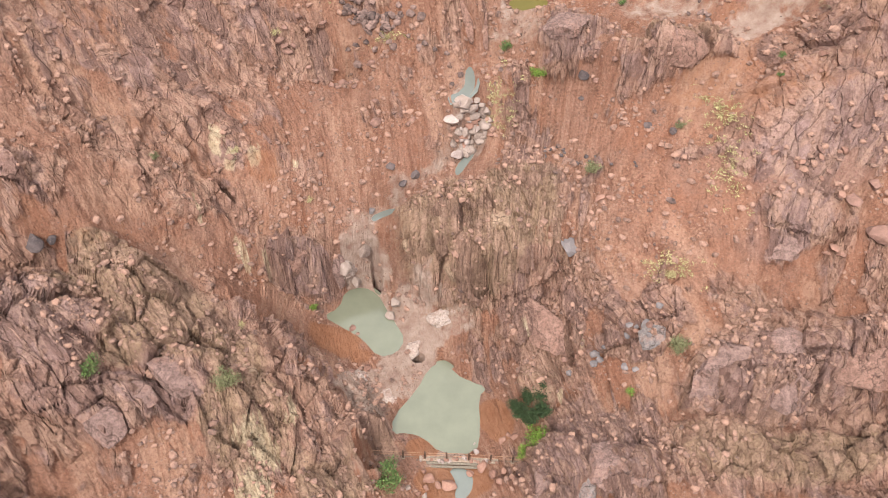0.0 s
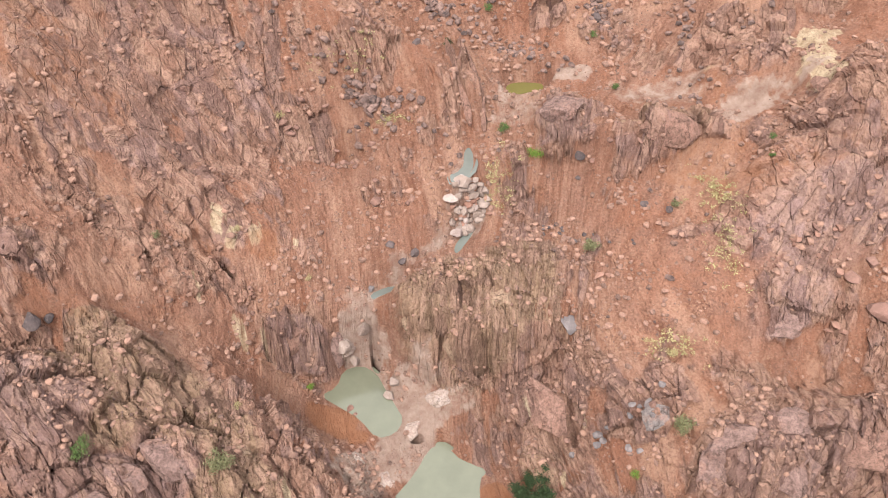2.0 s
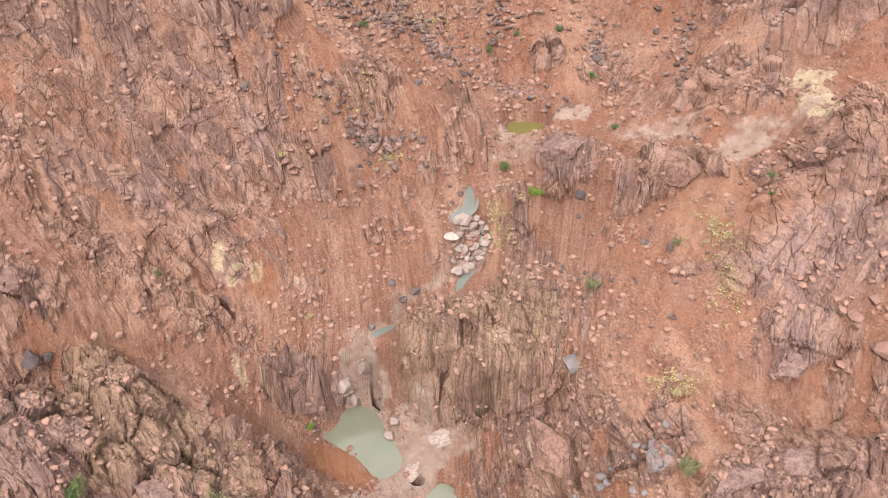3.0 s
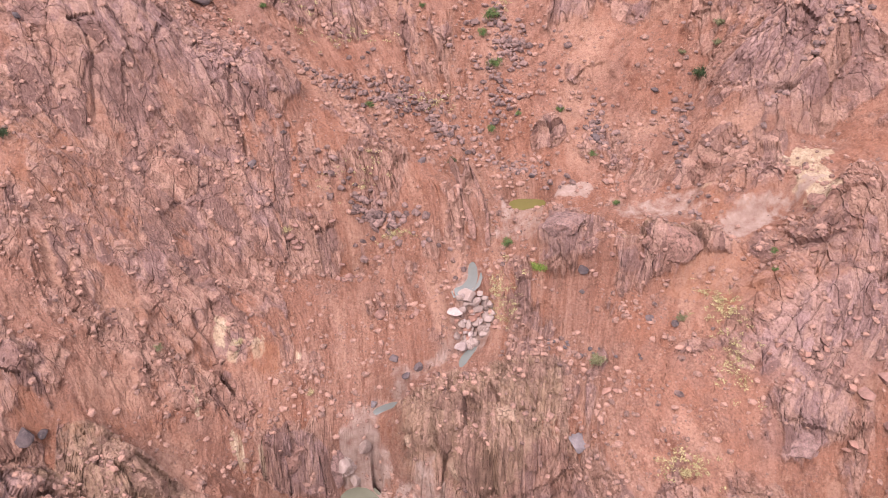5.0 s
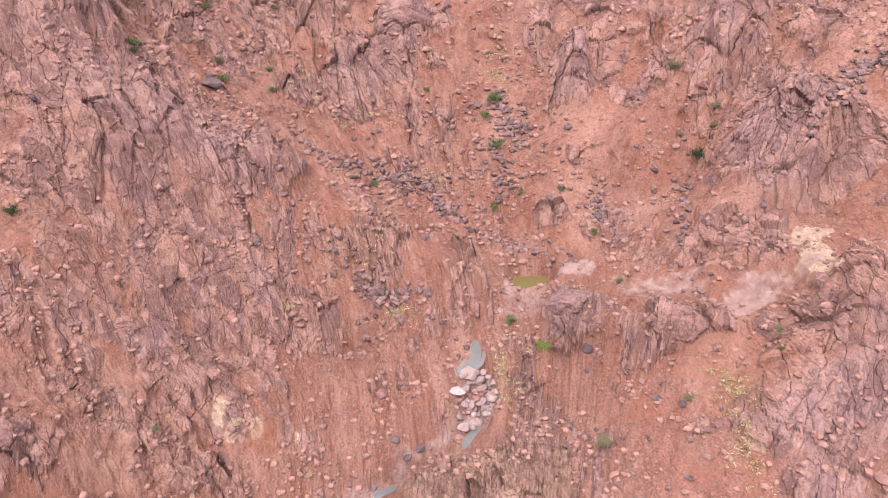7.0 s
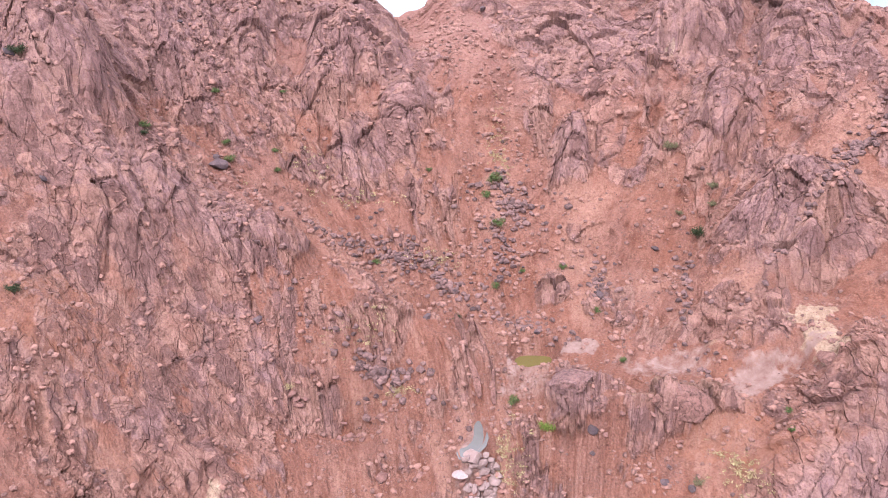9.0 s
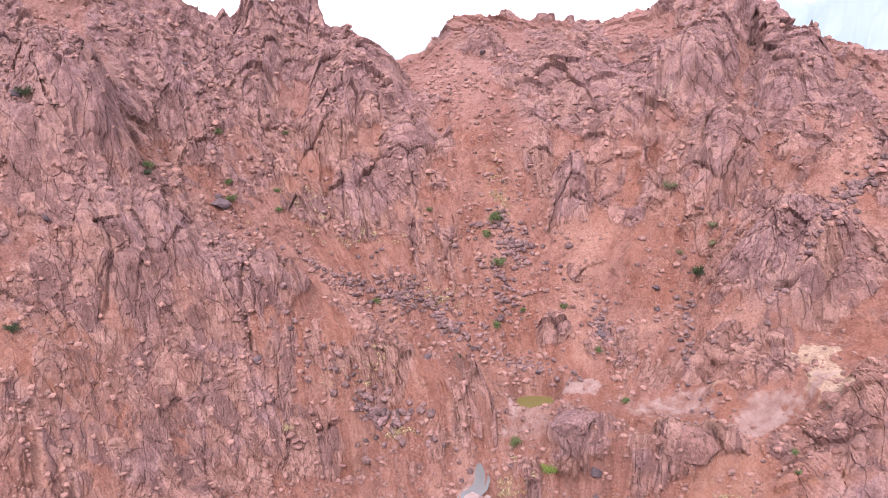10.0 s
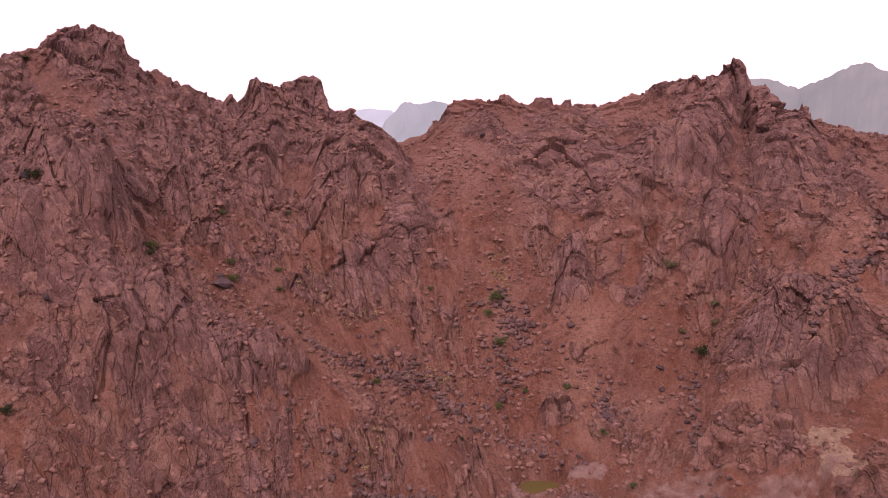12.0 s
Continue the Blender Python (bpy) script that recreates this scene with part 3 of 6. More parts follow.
def solve_grain():
    """Two coordinates in metres for every metre of the land: across the grain and along it. Where the grain fans out they stretch."""
    cell, stiff = 4, 25.0
    nx, ny = (GX1 - GX0) // cell + 2, (GY1 - GY0) // cell + 2
    gx, gy = np.meshgrid(GX0 + cell * (0.5 + np.arange(nx - 1)), GY0 + cell * (0.5 + np.arange(ny - 1)), indexing="ij")

    def slopes(f):
        a, b, c, d = f[:-1, :-1], f[1:, :-1], f[:-1, 1:], f[1:, 1:]
        return (b - a + d - c) / (2 * cell), (c - a + d - b) / (2 * cell)

    def gather(sx, sy):
        f = np.zeros((nx, ny))
        f[:-1, :-1] -= sx + sy
        f[1:, :-1] += sx - sy
        f[:-1, 1:] += sy - sx
        f[1:, 1:] += sx + sy
        return f / (2 * cell)

    both = []
    for quarter in (0.0, 0.5 * math.pi):
        ux, uy = np.zeros(gx.shape), np.zeros(gx.shape)
        for px, py, deg in GRAIN:
            w = ((gx - px) ** 2 + (gy - py) ** 2 + 40.0) ** -2.0
            ux, uy = ux + w * math.cos(radians(deg) + quarter), uy + w * math.sin(radians(deg) + quarter)
        size = np.hypot(ux, uy)
        ux, uy = ux / size, uy / size

        def pull(f):
            sx, sy = slopes(f)
            along_u, off_u = sx * ux + sy * uy, stiff * (sy * ux - sx * uy)
            return gather(along_u * ux - off_u * uy, along_u * uy + off_u * ux)

        ix, iy = np.meshgrid(GX0 + cell * np.arange(nx), GY0 + cell * np.arange(ny), indexing="ij")
        grid = (ix if quarter == 0 else iy).astype(float)
        rest = gather(ux, uy) - pull(grid)
        way, left = rest.copy(), (rest * rest).sum()
        for _ in range(700):
            pulled = pull(way)
            k = left / (way * pulled).sum()
            grid, rest = grid + k * way, rest - k * pulled
            now = (rest * rest).sum()
            way, left = rest + way * now / left, now
        spot = np.arange((nx - 1) * cell + 1) / cell
        lo = np.minimum(spot.astype(int), nx - 2)
        grid = grid[lo] + (grid[lo + 1] - grid[lo]) * (spot - lo)[:, None]
        spot = np.arange((ny - 1) * cell + 1) / cell
        lo = np.minimum(spot.astype(int), ny - 2)
        grid = grid[:, lo] + (grid[:, lo + 1] - grid[:, lo]) * (spot - lo)[None]
        for _ in range(6):
            p = np.pad(grid, 1, "edge")
            grid = 0.25 * (p[:-2, 1:-1] + p[2:, 1:-1] + p[1:-1, :-2] + p[1:-1, 2:])
        sx, sy = np.gradient(grid)
        both.append((grid / np.hypot(sx, sy)[75:195, 90:205].mean()).astype(np.float32))
    return both


GRAIN_ACROSS, GRAIN_ALONG = solve_grain()


def grain_at(x, y):
    u = np.clip(x, GX0, GX1 - 0.01) - GX0
    v = np.clip(y, GY0, GY1 - 0.01) - GY0
    i, j = u.astype(np.int32), v.astype(np.int32)
    u, v = u - np.floor(u), v - np.floor(v)
    return [(f[i, j] * (1 - u) + f[i + 1, j] * u) * (1 - v) + (f[i, j + 1] * (1 - u) + f[i + 1, j + 1] * u) * v
            for f in (GRAIN_ACROSS, GRAIN_ALONG)]


def patches(rows, x, y, wx, wy, fray):
    m = np.zeros_like(x)
    for cx, cy, rx, ry, turn, power in rows:
        reach = 2.2 * max(rx, ry) + 2
        at = np.flatnonzero((np.abs(x - cx) < reach) & (np.abs(y - cy) < reach))
        pick = [v[at] if np.ndim(v) else v for v in (wx, wy, fray)]
        q = blob(x[at] + 0.5 * pick[0], y[at] + 0.5 * pick[1], cx, cy, rx, ry, turn)
        m[at] = np.maximum(m[at], (1 - step(0.55, 1.15, q + pick[2])) * power)
    return m


def surface(x, y):
    """The ground at x, y: points displaced out of the land form, and the masks of its materials."""
    x, y = x.astype(np.float32), y.astype(np.float32)
    zero = np.zeros_like(x)
    wx, wy = fbm(x / 9, y / 9, zero + 3, 3) * 2.4, fbm(x / 9, y / 9, zero + 8, 3) * 2.4
    bed = np.minimum(np.minimum(along("stream", x, y) - 3.0, along("upper_stream", x, y) - 1.0),
                     along("tributary", x, y) - 1.5)
    calm = step(0, 4, bed)                       # 0 in the stream beds
    away = np.hypot(x, y)
    near = (1 - step(160, 420, away)) * step(10, 22, away)
    base = land(x, y)
    h = land(x + 0.3 * wx * calm, y + 0.3 * wy * calm)
    h = h + near * (0.2 + 0.8 * calm) * 1.3 * fbm(x / 14, y / 14, zero + 1.5, 3)
    tan, purple, crag = zero.copy(), zero.copy(), zero.copy()
    for cx, cy, rx, ry, turn, oh, edge, otan, opurple, rough in OUTCROPS:
        reach = 1.6 * max(rx, ry) + 2
        at = np.flatnonzero((np.abs(x - cx) < reach) & (np.abs(y - cy) < reach))
        q = blob(x[at] + 0.6 * wx[at], y[at] + 0.6 * wy[at], cx, cy, rx, ry, turn)
        m = 1 - step(1 - 1 / edge, 1 + 1 / edge, q)
        h[at] += oh * m * (1 - 0.35 * np.minimum(q, 1) ** 2)
        wide = 1 - step(0.8, 1.2, q)
        crag[at] = np.maximum(crag[at], wide * rough)
        tan[at], purple[at] = np.maximum(tan[at], wide * otan), np.maximum(purple[at], wide * opurple)
    bias = zero.copy()
    for cx, cy, (ax, ay), (bx, by), bare, zpurple, ztan in ZONES:
        reach = 1.3 * (abs(ax) + abs(bx)) + 2, 1.3 * (abs(ay) + abs(by)) + 2
        at = np.flatnonzero((np.abs(x - cx) < reach[0]) & (np.abs(y - cy) < reach[1]))
        dx, dy, area = x[at] + 0.5 * wx[at] - cx, y[at] + 0.5 * wy[at] - cy, ax * by - ay * bx
        q = np.hypot((dx * by - dy * bx) / area, (dy * ax - dx * ay) / area)
        m = 1 - step(0.55, 1.25, q)
        bias[at] += (bare - bias[at]) * m
        purple[at], tan[at] = purple[at] + (zpurple - purple[at]) * m, tan[at] + (ztan - tan[at]) * m
    # slope of the land form
    e = 1.2
    hx = (land(x + e, y) - land(x - e, y)) / (2 * e)
    hy = (land(x, y + e) - land(x, y - e)) / (2 * e)
    steep = np.sqrt(hx * hx + hy * hy)
    patch = fbm(x / 7, y / 7, base / 9, 4)
    high = step(40, 66, h)
    # ribs, runnels and joints that follow the grain
    wz = fbm(x / 5, y / 5, base / 5 + 4, 3)
    across, down = grain_at(x, y)
    across = across + 1.6 * fbm(x / 13, y / 13, zero + 6, 2)
    ribs = fbm(across / 10 + 0.3 * patch, down / 36 + 0.3 * patch, zero + 9, 3, 0.5, ridged=True)
    rill = fbm(across / 3.0 + 0.5 * wz, down / 9 + 0.3 * wz, zero + 2, 3, 0.55, ridged=True)
    runnel = fbm(across / 1.0 + 0.5 * wz, down / 3.2 + 0.4 * wz, zero + 5, 3, 0.62, ridged=True)
    # bare rock stands out of the red gruss
    loose = np.minimum(np.minimum(along("red_gully", x, y) - 0.5, along("gully", x, y) - 3.5), along("scree_left", x, y) - 2.0)
    lower = 0.28 * step(46, 40, y) * np.maximum(step(12, 18, x), step(-8, -14, x)) * step(-2, 2, along("red_gully", x, y) - 4)
    lie = 0.8 * bias + 0.14 * step(-10, -22, x) * step(52, 60, y) + 0.85 * patch + 0.42 * (ribs - 0.36) + 0.34 * (rill - 0.36) + 0.25 * (steep - 0.8) - 0.04 + lower + 0.1 * wz - 0.5 * (1 - step(-1, 4, loose)) + 0.55 * crag + 0.16 * high
    rock = step(-0.08, 0.3, lie) * (0.35 + 0.65 * calm)
    proud = step(0.02, 0.17, lie) * calm
    # slabs, blocks and chips between the joints
    # the rounder rocks low in the canyon are jointed squarely
    turn_line = y + 5 * wz - 62 - 17 * step(4, 9, x)
    flat = turn_line < 0
    knit = step(0.0, 2.0, np.abs(turn_line))
    smooth = 1 - 0.55 * np.maximum((1 - step(0.6, 1.2, blob(x + wx, y + wy, 40.5, 53.5, 9, 5.5, 0.0))),
                                   0.8 * step(-6, -16, x) * step(54, 60, y) * step(92, 82, y))
    ja, jd = np.where(flat, 0.85 * x + 0.5 * y, across), np.where(flat, 0.85 * y - 0.5 * x, down)
    f1, f2, r1, t1 = worley(ja / 3.0 + 0.06 * wz, jd / 4.2 + 0.06 * wz, base / 9.0)
    g1, g2, r2, t2 = worley(ja / 1.2 + 0.06 * wz, jd / 1.6 + 0.06 * wz, base / 4.0)
    k1, _, r3, t3 = worley(x / 0.62 + 0.1 * wz, y / 0.62, base / 0.9)
    crack = np.exp(-(f2 - f1) / 0.035) * step(0.3, 0.6, r1[..., 1])
    seam = np.exp(-(g2 - g1) / 0.05) * step(0.2, 0.7, r2[..., 0])
    fine = fbm(x / 0.9, y / 0.9, base / 1.3, 3)
    rubble = step(0.0, 0.25, fbm(x / 4.5, y / 4.5, h / 6 + 7, 3) + 0.1)
    bare = (0.22 + 0.78 * rock) * knit * smooth
    cliff = 1 - 0.5 * step(0.9, 1.7, steep)
    worn1, worn2 = 0.72 + 0.28 * step(0, 0.3, f2 - f1), 0.72 + 0.28 * step(0, 0.34, g2 - g1)
    out = bare * ((1 + 0.7 * crag) * (worn1 * (0.34 * (r1[..., 0] - 0.42) + 0.95 * t1) - (0.38 - 0.1 * flat) * crack) + 0.22 * cliff * (rill - 0.36)
                  + worn2 * (0.22 * (r2[..., 1] - 0.4) + 0.48 * t2) - 0.2 * seam + 0.08 * cliff * (runnel - 0.36) + 0.2 * t3)
    out = out + knit * smooth * flat * np.maximum(crag, 2.2 * lower) * (1.0 * (0.5 - f1) + 0.45 * (0.5 - g1))
    out = out + 0.36 * proud * smooth + step(74, 98, y) * 1.5 * (ribs - 0.36)
    out = out + (1 - rock) * (0.3 * fbm(x / 3.5, y / 3.5, h / 4, 3) + 0.05 * runnel
                              + rubble * (0.3 * np.maximum(0, 0.5 - k1) * r3[..., 2] + 0.5 * knit * np.maximum(0, 0.4 - g1) * r2[..., 3])) + 0.16 * fine
    for x0, y0, x1, y1, width, depth in CLEFTS:
        ux, uy = x1 - x0, y1 - y0
        reach = 0.6 * math.hypot(ux, uy) + 6
        at = np.flatnonzero((np.abs(x - 0.5 * (x0 + x1)) < reach) & (np.abs(y - 0.5 * (y0 + y1)) < reach))
        qx, qy = x[at] + 1.1 * wx[at] + 0.8 * wz[at] - x0, y[at] + 1.1 * wy[at] - y0
        k = np.clip((qx * ux + qy * uy) / (ux * ux + uy * uy), 0, 1)
        d = np.hypot(qx - k * ux, qy - k * uy) / (width * (0.5 + np.sqrt(k * (1 - k))))
        out[at] -= 0.7 * depth * np.exp(-d * d)
    # broken teeth along the crest
    crest = 1 - step(1.5, 6.0, np.minimum(along("ridge_left", x, y), along("ridge_right", x, y)))
    out = out + crest * (0.1 + 0.9 * (r1[..., 2] - 0.5) + 1.0 * (r2[..., 2] - 0.45))
    # haze over the high slopes, put into the colour as mauve
    purple = np.maximum(purple, 0.85 * high)
    flank = step(-8, -24, x) * step(62, 76, y)
    purple = np.maximum(purple, 0.6 * flank * step(-0.1, 0.2, fbm(x / 16, y / 16, zero + 5.5, 3)))
    out = out * (0.22 + 0.78 * step(-1, 3, bed)) * near * (1 - 0.25 * step(1.4, 3.5, steep))
    # the level strip on which the dam and its fence stand
    strip = step(3.0, 1.5, np.abs(y - 31.4)) * step(-8.5, -6.5, x) * step(9.4, 8.2, x)
    h = h + (np.minimum(h, 0.25) - h) * strip
    out = out * (1 - 0.8 * strip)
    # pools sink into the ground, with a low bank
    swept = (1 - step(-1.2, 1.0, along("stream", x, y) - 2.6 + 2.2 * patch)) * 0.8
    swept = np.maximum(swept, (1 - step(-1.0, 1.2, along("upper_stream", x, y) - 1.0 + 1.8 * patch + 0.8 * fine)) * 0.6)
    swept = np.maximum(swept, (1 - step(-1.5, 1.5, along("tributary", x, y) - 1.1 + 3.4 * patch + 1.5 * fine)) * 0.45 * step(-0.3, 0.05, fbm(x / 5, y / 5, zero + 2.5, 3)))
    wash = np.maximum(swept, patches(WASHED, x, y, wx, wy, 1.1 * patch + 0.3 * fine))
    mud = patches(MUDDY, x, y, wx, wy, 0.5 * patch)
    out = out * (1 - 0.55 * np.maximum(mud, 0.6 * wash))
    for level, depth, points, _ in POOLS.values():
        xs, ys = [p[0] for p in points], [p[1] for p in points]
        at = np.flatnonzero((x > min(xs) - 3) & (x < max(xs) + 3) & (y > min(ys) - 3) & (y < max(ys) + 3))
        d = inside(points, x[at] + 0.12 * wx[at], y[at] + 0.12 * wy[at])
        k = 1 - step(0.0, 1.8, d)
        h[at] = h[at] * (1 - k) + (level + np.where(d < 0, depth * np.maximum(d, -1.5), 0.25 * d)) * k
        out[at] *= 1 - 0.93 * k
    for cx, cy, rx, ry, turn, depth in HOLES:
        at = np.flatnonzero((np.abs(x - cx) < 3) & (np.abs(y - cy) < 3))
        h[at] -= depth * (1 - step(0.75, 1.15, blob(x[at], y[at], cx, cy, rx, ry, turn)))
    norm = np.sqrt(1 + hx * hx + hy * hy)
    px, py, pz = x - hx / norm * out, y - hy / norm * out, h + out / norm
    pale = patches(SCARS, x, y, wx, wy, 0.45 * runnel + 0.8 * patch)
    return px, py, pz, dict(rock=rock, wash=wash, tan=tan, purple=purple, pale=pale, mud=mud, streak=np.clip(0.5 + 0.5 * (runnel - 0.36), 0, 1),
                            cell=0.55 * r1[..., 3] + 0.45 * r2[..., 3], rib=np.clip(0.5 + 0.45 * (rill - 0.36) + 0.35 * (ribs - 0.36), 0, 1),
                            across=across, down=down, height=base)

# ---- materials ----
class Nodes:
    """Small help to write node trees."""

    def __init__(self, name):
        self.mat = bpy.data.materials.new(name)
        self.mat.use_nodes = True
        self.tree = self.mat.node_tree
        self.bsdf = self.tree.nodes["Principled BSDF"]

    def put(self, value, socket):
        if isinstance(value, bpy.types.NodeSocket):
            self.tree.links.new(value, socket)
        elif isinstance(value, (tuple, list)) and len(value) == 3 and socket.type == "RGBA":
            socket.default_value = (*value, 1)
        else:
            socket.default_value = value

    def node(self, kind, out=0, settings=(), **inputs):
        n = self.tree.nodes.new(kind)
        for key, value in settings:
            setattr(n, key, value)
        for key, value in inputs.items():
            self.put(value, n.inputs[int(key[1:])] if key[0] == "i" and key[1:].isdigit() else n.inputs[key])
        return n.outputs[out]

    def mix(self, f, a, b, blend="MIX"):
        return self.node("ShaderNodeMix", 2, (("data_type", "RGBA"), ("blend_type", blend)), i0=f, i6=a, i7=b)

    def math(self, op, a, b=0.0):
        return self.node("ShaderNodeMath", 0, (("operation", op),), i0=a, i1=b)

    def ramp(self, v, lo, hi, to0=0.0, to1=1.0):
        return self.node("ShaderNodeMapRange", 0, (), i0=v, i1=lo, i2=hi, i3=to0, i4=to1)

    def place(self, sx=1.0, sy=1.0, sz=1.0):
        pos = self.node("ShaderNodeNewGeometry", 0)
        return self.node("ShaderNodeVectorMath", 0, (("operation", "MULTIPLY"),), i0=pos, i1=(sx, sy, sz))

    def own(self, s=1.0):
        pos = self.node("ShaderNodeTexCoord", 3)
        return self.node("ShaderNodeVectorMath", 0, (("operation", "MULTIPLY"),), i0=pos, i1=(s, s, s))

    def noise(self, vec, scale, detail=5.0, rough=0.6, warp=0.0):
        return self.node("ShaderNodeTexNoise", 0, (), Vector=vec, Scale=scale, Detail=detail, Roughness=rough, Distortion=warp)

    def voronoi(self, vec, scale, feature="F1", out=0):
        return self.node("ShaderNodeTexVoronoi", out, (("feature", feature),), Vector=vec, Scale=scale)

    def attribute(self, name):
        return self.node("ShaderNodeAttribute", 0, (("attribute_name", name),))

    def split(self, col, channel):
        return self.node("ShaderNodeSeparateColor", channel, (), i0=col)

    def bump(self, height, strength, distance):
        self.put(self.node("ShaderNodeBump", 0, (), Strength=strength, Distance=distance, Height=height), self.bsdf.inputs["Normal"])

    def finish(self, color, rough=0.9, spec=0.25):
        self.put(color, self.bsdf.inputs["Base Color"])
        self.put(rough, self.bsdf.inputs["Roughness"])
        self.put(spec, self.bsdf.inputs["Specular IOR Level"])
        return self.mat


def ground_material():
    n = Nodes("granite_and_scree")
    a, b, c = n.attribute("mask_a"), n.attribute("mask_b"), n.attribute("mask_c")
    rock, wash, tan = (n.split(a, i) for i in range(3))
    purple, pale, cell = (n.split(b, i) for i in range(3))
    mud, runnel, rib = (n.split(c, i) for i in range(3))
    lay = n.attribute("grain")
    fibre = n.node("ShaderNodeVectorMath", 0, (("operation", "MULTIPLY"),), i0=lay, i1=(1.0, 0.48, 0.1))
    p = n.place()

    def about(v, k):
        return n.math("MULTIPLY", n.math("SUBTRACT", v, 0.5), k)

    def total(*v):
        return functools.reduce(lambda i, j: n.math("ADD", i, j), v)

    big, mid, grit = n.noise(p, 0.09, 5, 0.62), n.noise(p, 0.7, 6, 0.7), n.noise(p, 4.2, 4, 0.78)
    grain, fleck = n.noise(fibre, 1.5, 7, 0.74, 0.3), n.noise(fibre, 0.42, 5, 0.66, 0.4)
    knobby = n.ramp(tan, 0.15, 0.55, 0, 0.8)                    # the tan rock low down has no grain
    grain = total(grain, n.math("MULTIPLY", knobby, n.math("SUBTRACT", n.noise(p, 1.4, 7, 0.74), grain)))
    fleck = total(fleck, n.math("MULTIPLY", knobby, n.math("SUBTRACT", n.noise(p, 0.5, 5, 0.66), fleck)))
    streak = total(n.math("MULTIPLY", runnel, 0.2), n.math("MULTIPLY", grain, 0.42), n.math("MULTIPLY", fleck, 0.4))
    # red gruss, more orange in the hollows, pinker where it is coarse
    soil = n.mix(n.ramp(streak, 0.41, 0.6), (0.20, 0.09, 0.062), (0.355, 0.195, 0.148))
    soil = n.mix(n.ramp(total(big, about(rib, -0.3)), 0.42, 0.64, 0, 0.5), soil, (0.285, 0.118, 0.07))
    soil = n.mix(n.ramp(n.noise(p, 0.3, 6, 0.7), 0.5, 0.64, 0, 0.6), soil, (0.25, 0.14, 0.112))
    soil = n.mix(n.ramp(n.noise(fibre, 0.2, 6, 0.7), 0.5, 0.62, 0, 0.6), soil, (0.45, 0.275, 0.21))
    # mauve soil; high up this tint is haze painted in
    soil = n.mix(n.ramp(total(purple, about(mid, 0.6)), 0.35, 0.9, 0, 0.55), soil, (0.30, 0.183, 0.165))
    # red-brown granite, mauve on the ribs and as painted haze high up, with dark varnish
    stone = n.mix(n.ramp(streak, 0.4, 0.6), (0.205, 0.104, 0.078), (0.41, 0.24, 0.19))
    grey = n.mix(n.ramp(total(grain, about(fleck, 0.6)), 0.34, 0.66), (0.19, 0.118, 0.118), (0.405, 0.278, 0.275))
    mauve = n.ramp(total(n.noise(p, 0.14, 6, 0.72), about(cell, 0.4), about(rib, 0.3)), 0.53, 0.64, 0, 0.72)
    purpled = n.ramp(total(purple, about(mid, 1.3), about(cell, 0.5)), 0.4, 0.8, 0, 0.85)
    stone = n.mix(n.math("MAXIMUM", mauve, purpled), stone, grey)
    sand = n.mix(n.ramp(streak, 0.34, 0.6), (0.19, 0.122, 0.083), (0.43, 0.298, 0.21))
    stone = n.mix(n.ramp(total(tan, about(mid, 1.2)), 0.35, 0.65, 0, 0.8), stone, sand)
    varnish = n.ramp(total(fleck, about(cell, 0.35), about(mid, 0.5)), 0.55, 0.65, 0, 0.52)
    stone = n.mix(varnish, stone, (0.14, 0.078, 0.069))
    warp = n.node("ShaderNodeVectorMath", 0, (("operation", "MULTIPLY_ADD"),), i0=n.node("ShaderNodeTexNoise", 1, (), Vector=p, Scale=1.3, Detail=3.0), i1=(0.7, 0.7, 0.7), i2=p)
    # beds and blocks differ in colour
    stone = n.mix(n.ramp(total(cell, about(mid, 0.5)), 0.56, 0.76, 0, 0.5), stone, (0.215, 0.125, 0.105))
    stone = n.mix(n.ramp(total(cell, about(mid, 0.5)), 0.44, 0.24, 0, 0.4), stone, (0.36, 0.235, 0.185))
    chip = n.split(n.voronoi(n.node("ShaderNodeVectorMath", 0, (("operation", "MULTIPLY_ADD"),), i0=n.node("ShaderNodeTexNoise", 1, (), Vector=fibre, Scale=1.2, Detail=3.0), i1=(0.6, 0.6, 0.6), i2=fibre), 1.5, "F1", 1), 0)
    flake = n.split(n.voronoi(warp, 4.2, "F1", 1), 0)
    stone = n.mix(n.ramp(chip, 0.55, 1.0, 0, 0.6), stone, (0.48, 0.305, 0.25))
    stone = n.mix(n.ramp(chip, 0.0, 0.4, 0.45, 0), stone, (0.16, 0.088, 0.074))
    loose = n.ramp(n.noise(p, 0.28, 4, 0.6), 0.42, 0.6, 0.1, 1.0)
    soil = n.mix(n.math("MULTIPLY", loose, n.ramp(flake, 0.66, 1.0, 0, 0.42)), soil, (0.43, 0.275, 0.205))
    soil = n.mix(n.math("MULTIPLY", loose, n.ramp(flake, 0.0, 0.3, 0.45, 0)), soil, (0.125, 0.06, 0.046))
    # small shaded crevices, put into the stone colour as dark flakes
    stone = n.mix(n.ramp(flake, 0.0, 0.25, 0.25, 0), stone, (0.115, 0.066, 0.056))
    edge = n.ramp(total(rock, about(mid, 0.9), about(fleck, 0.7)), 0.32, 0.62)
    col = n.mix(edge, soil, stone)
    cream = n.mix(n.ramp(streak, 0.38, 0.6), (0.36, 0.245, 0.16), (0.60, 0.50, 0.37))
    col = n.mix(n.ramp(total(pale, about(grain, 2.4)), 0.5, 0.95, 0, 0.85), col, cream)
    col = n.mix(n.ramp(grit, 0.36, 0.5, 0.42, 0), col, (0.105, 0.058, 0.047))
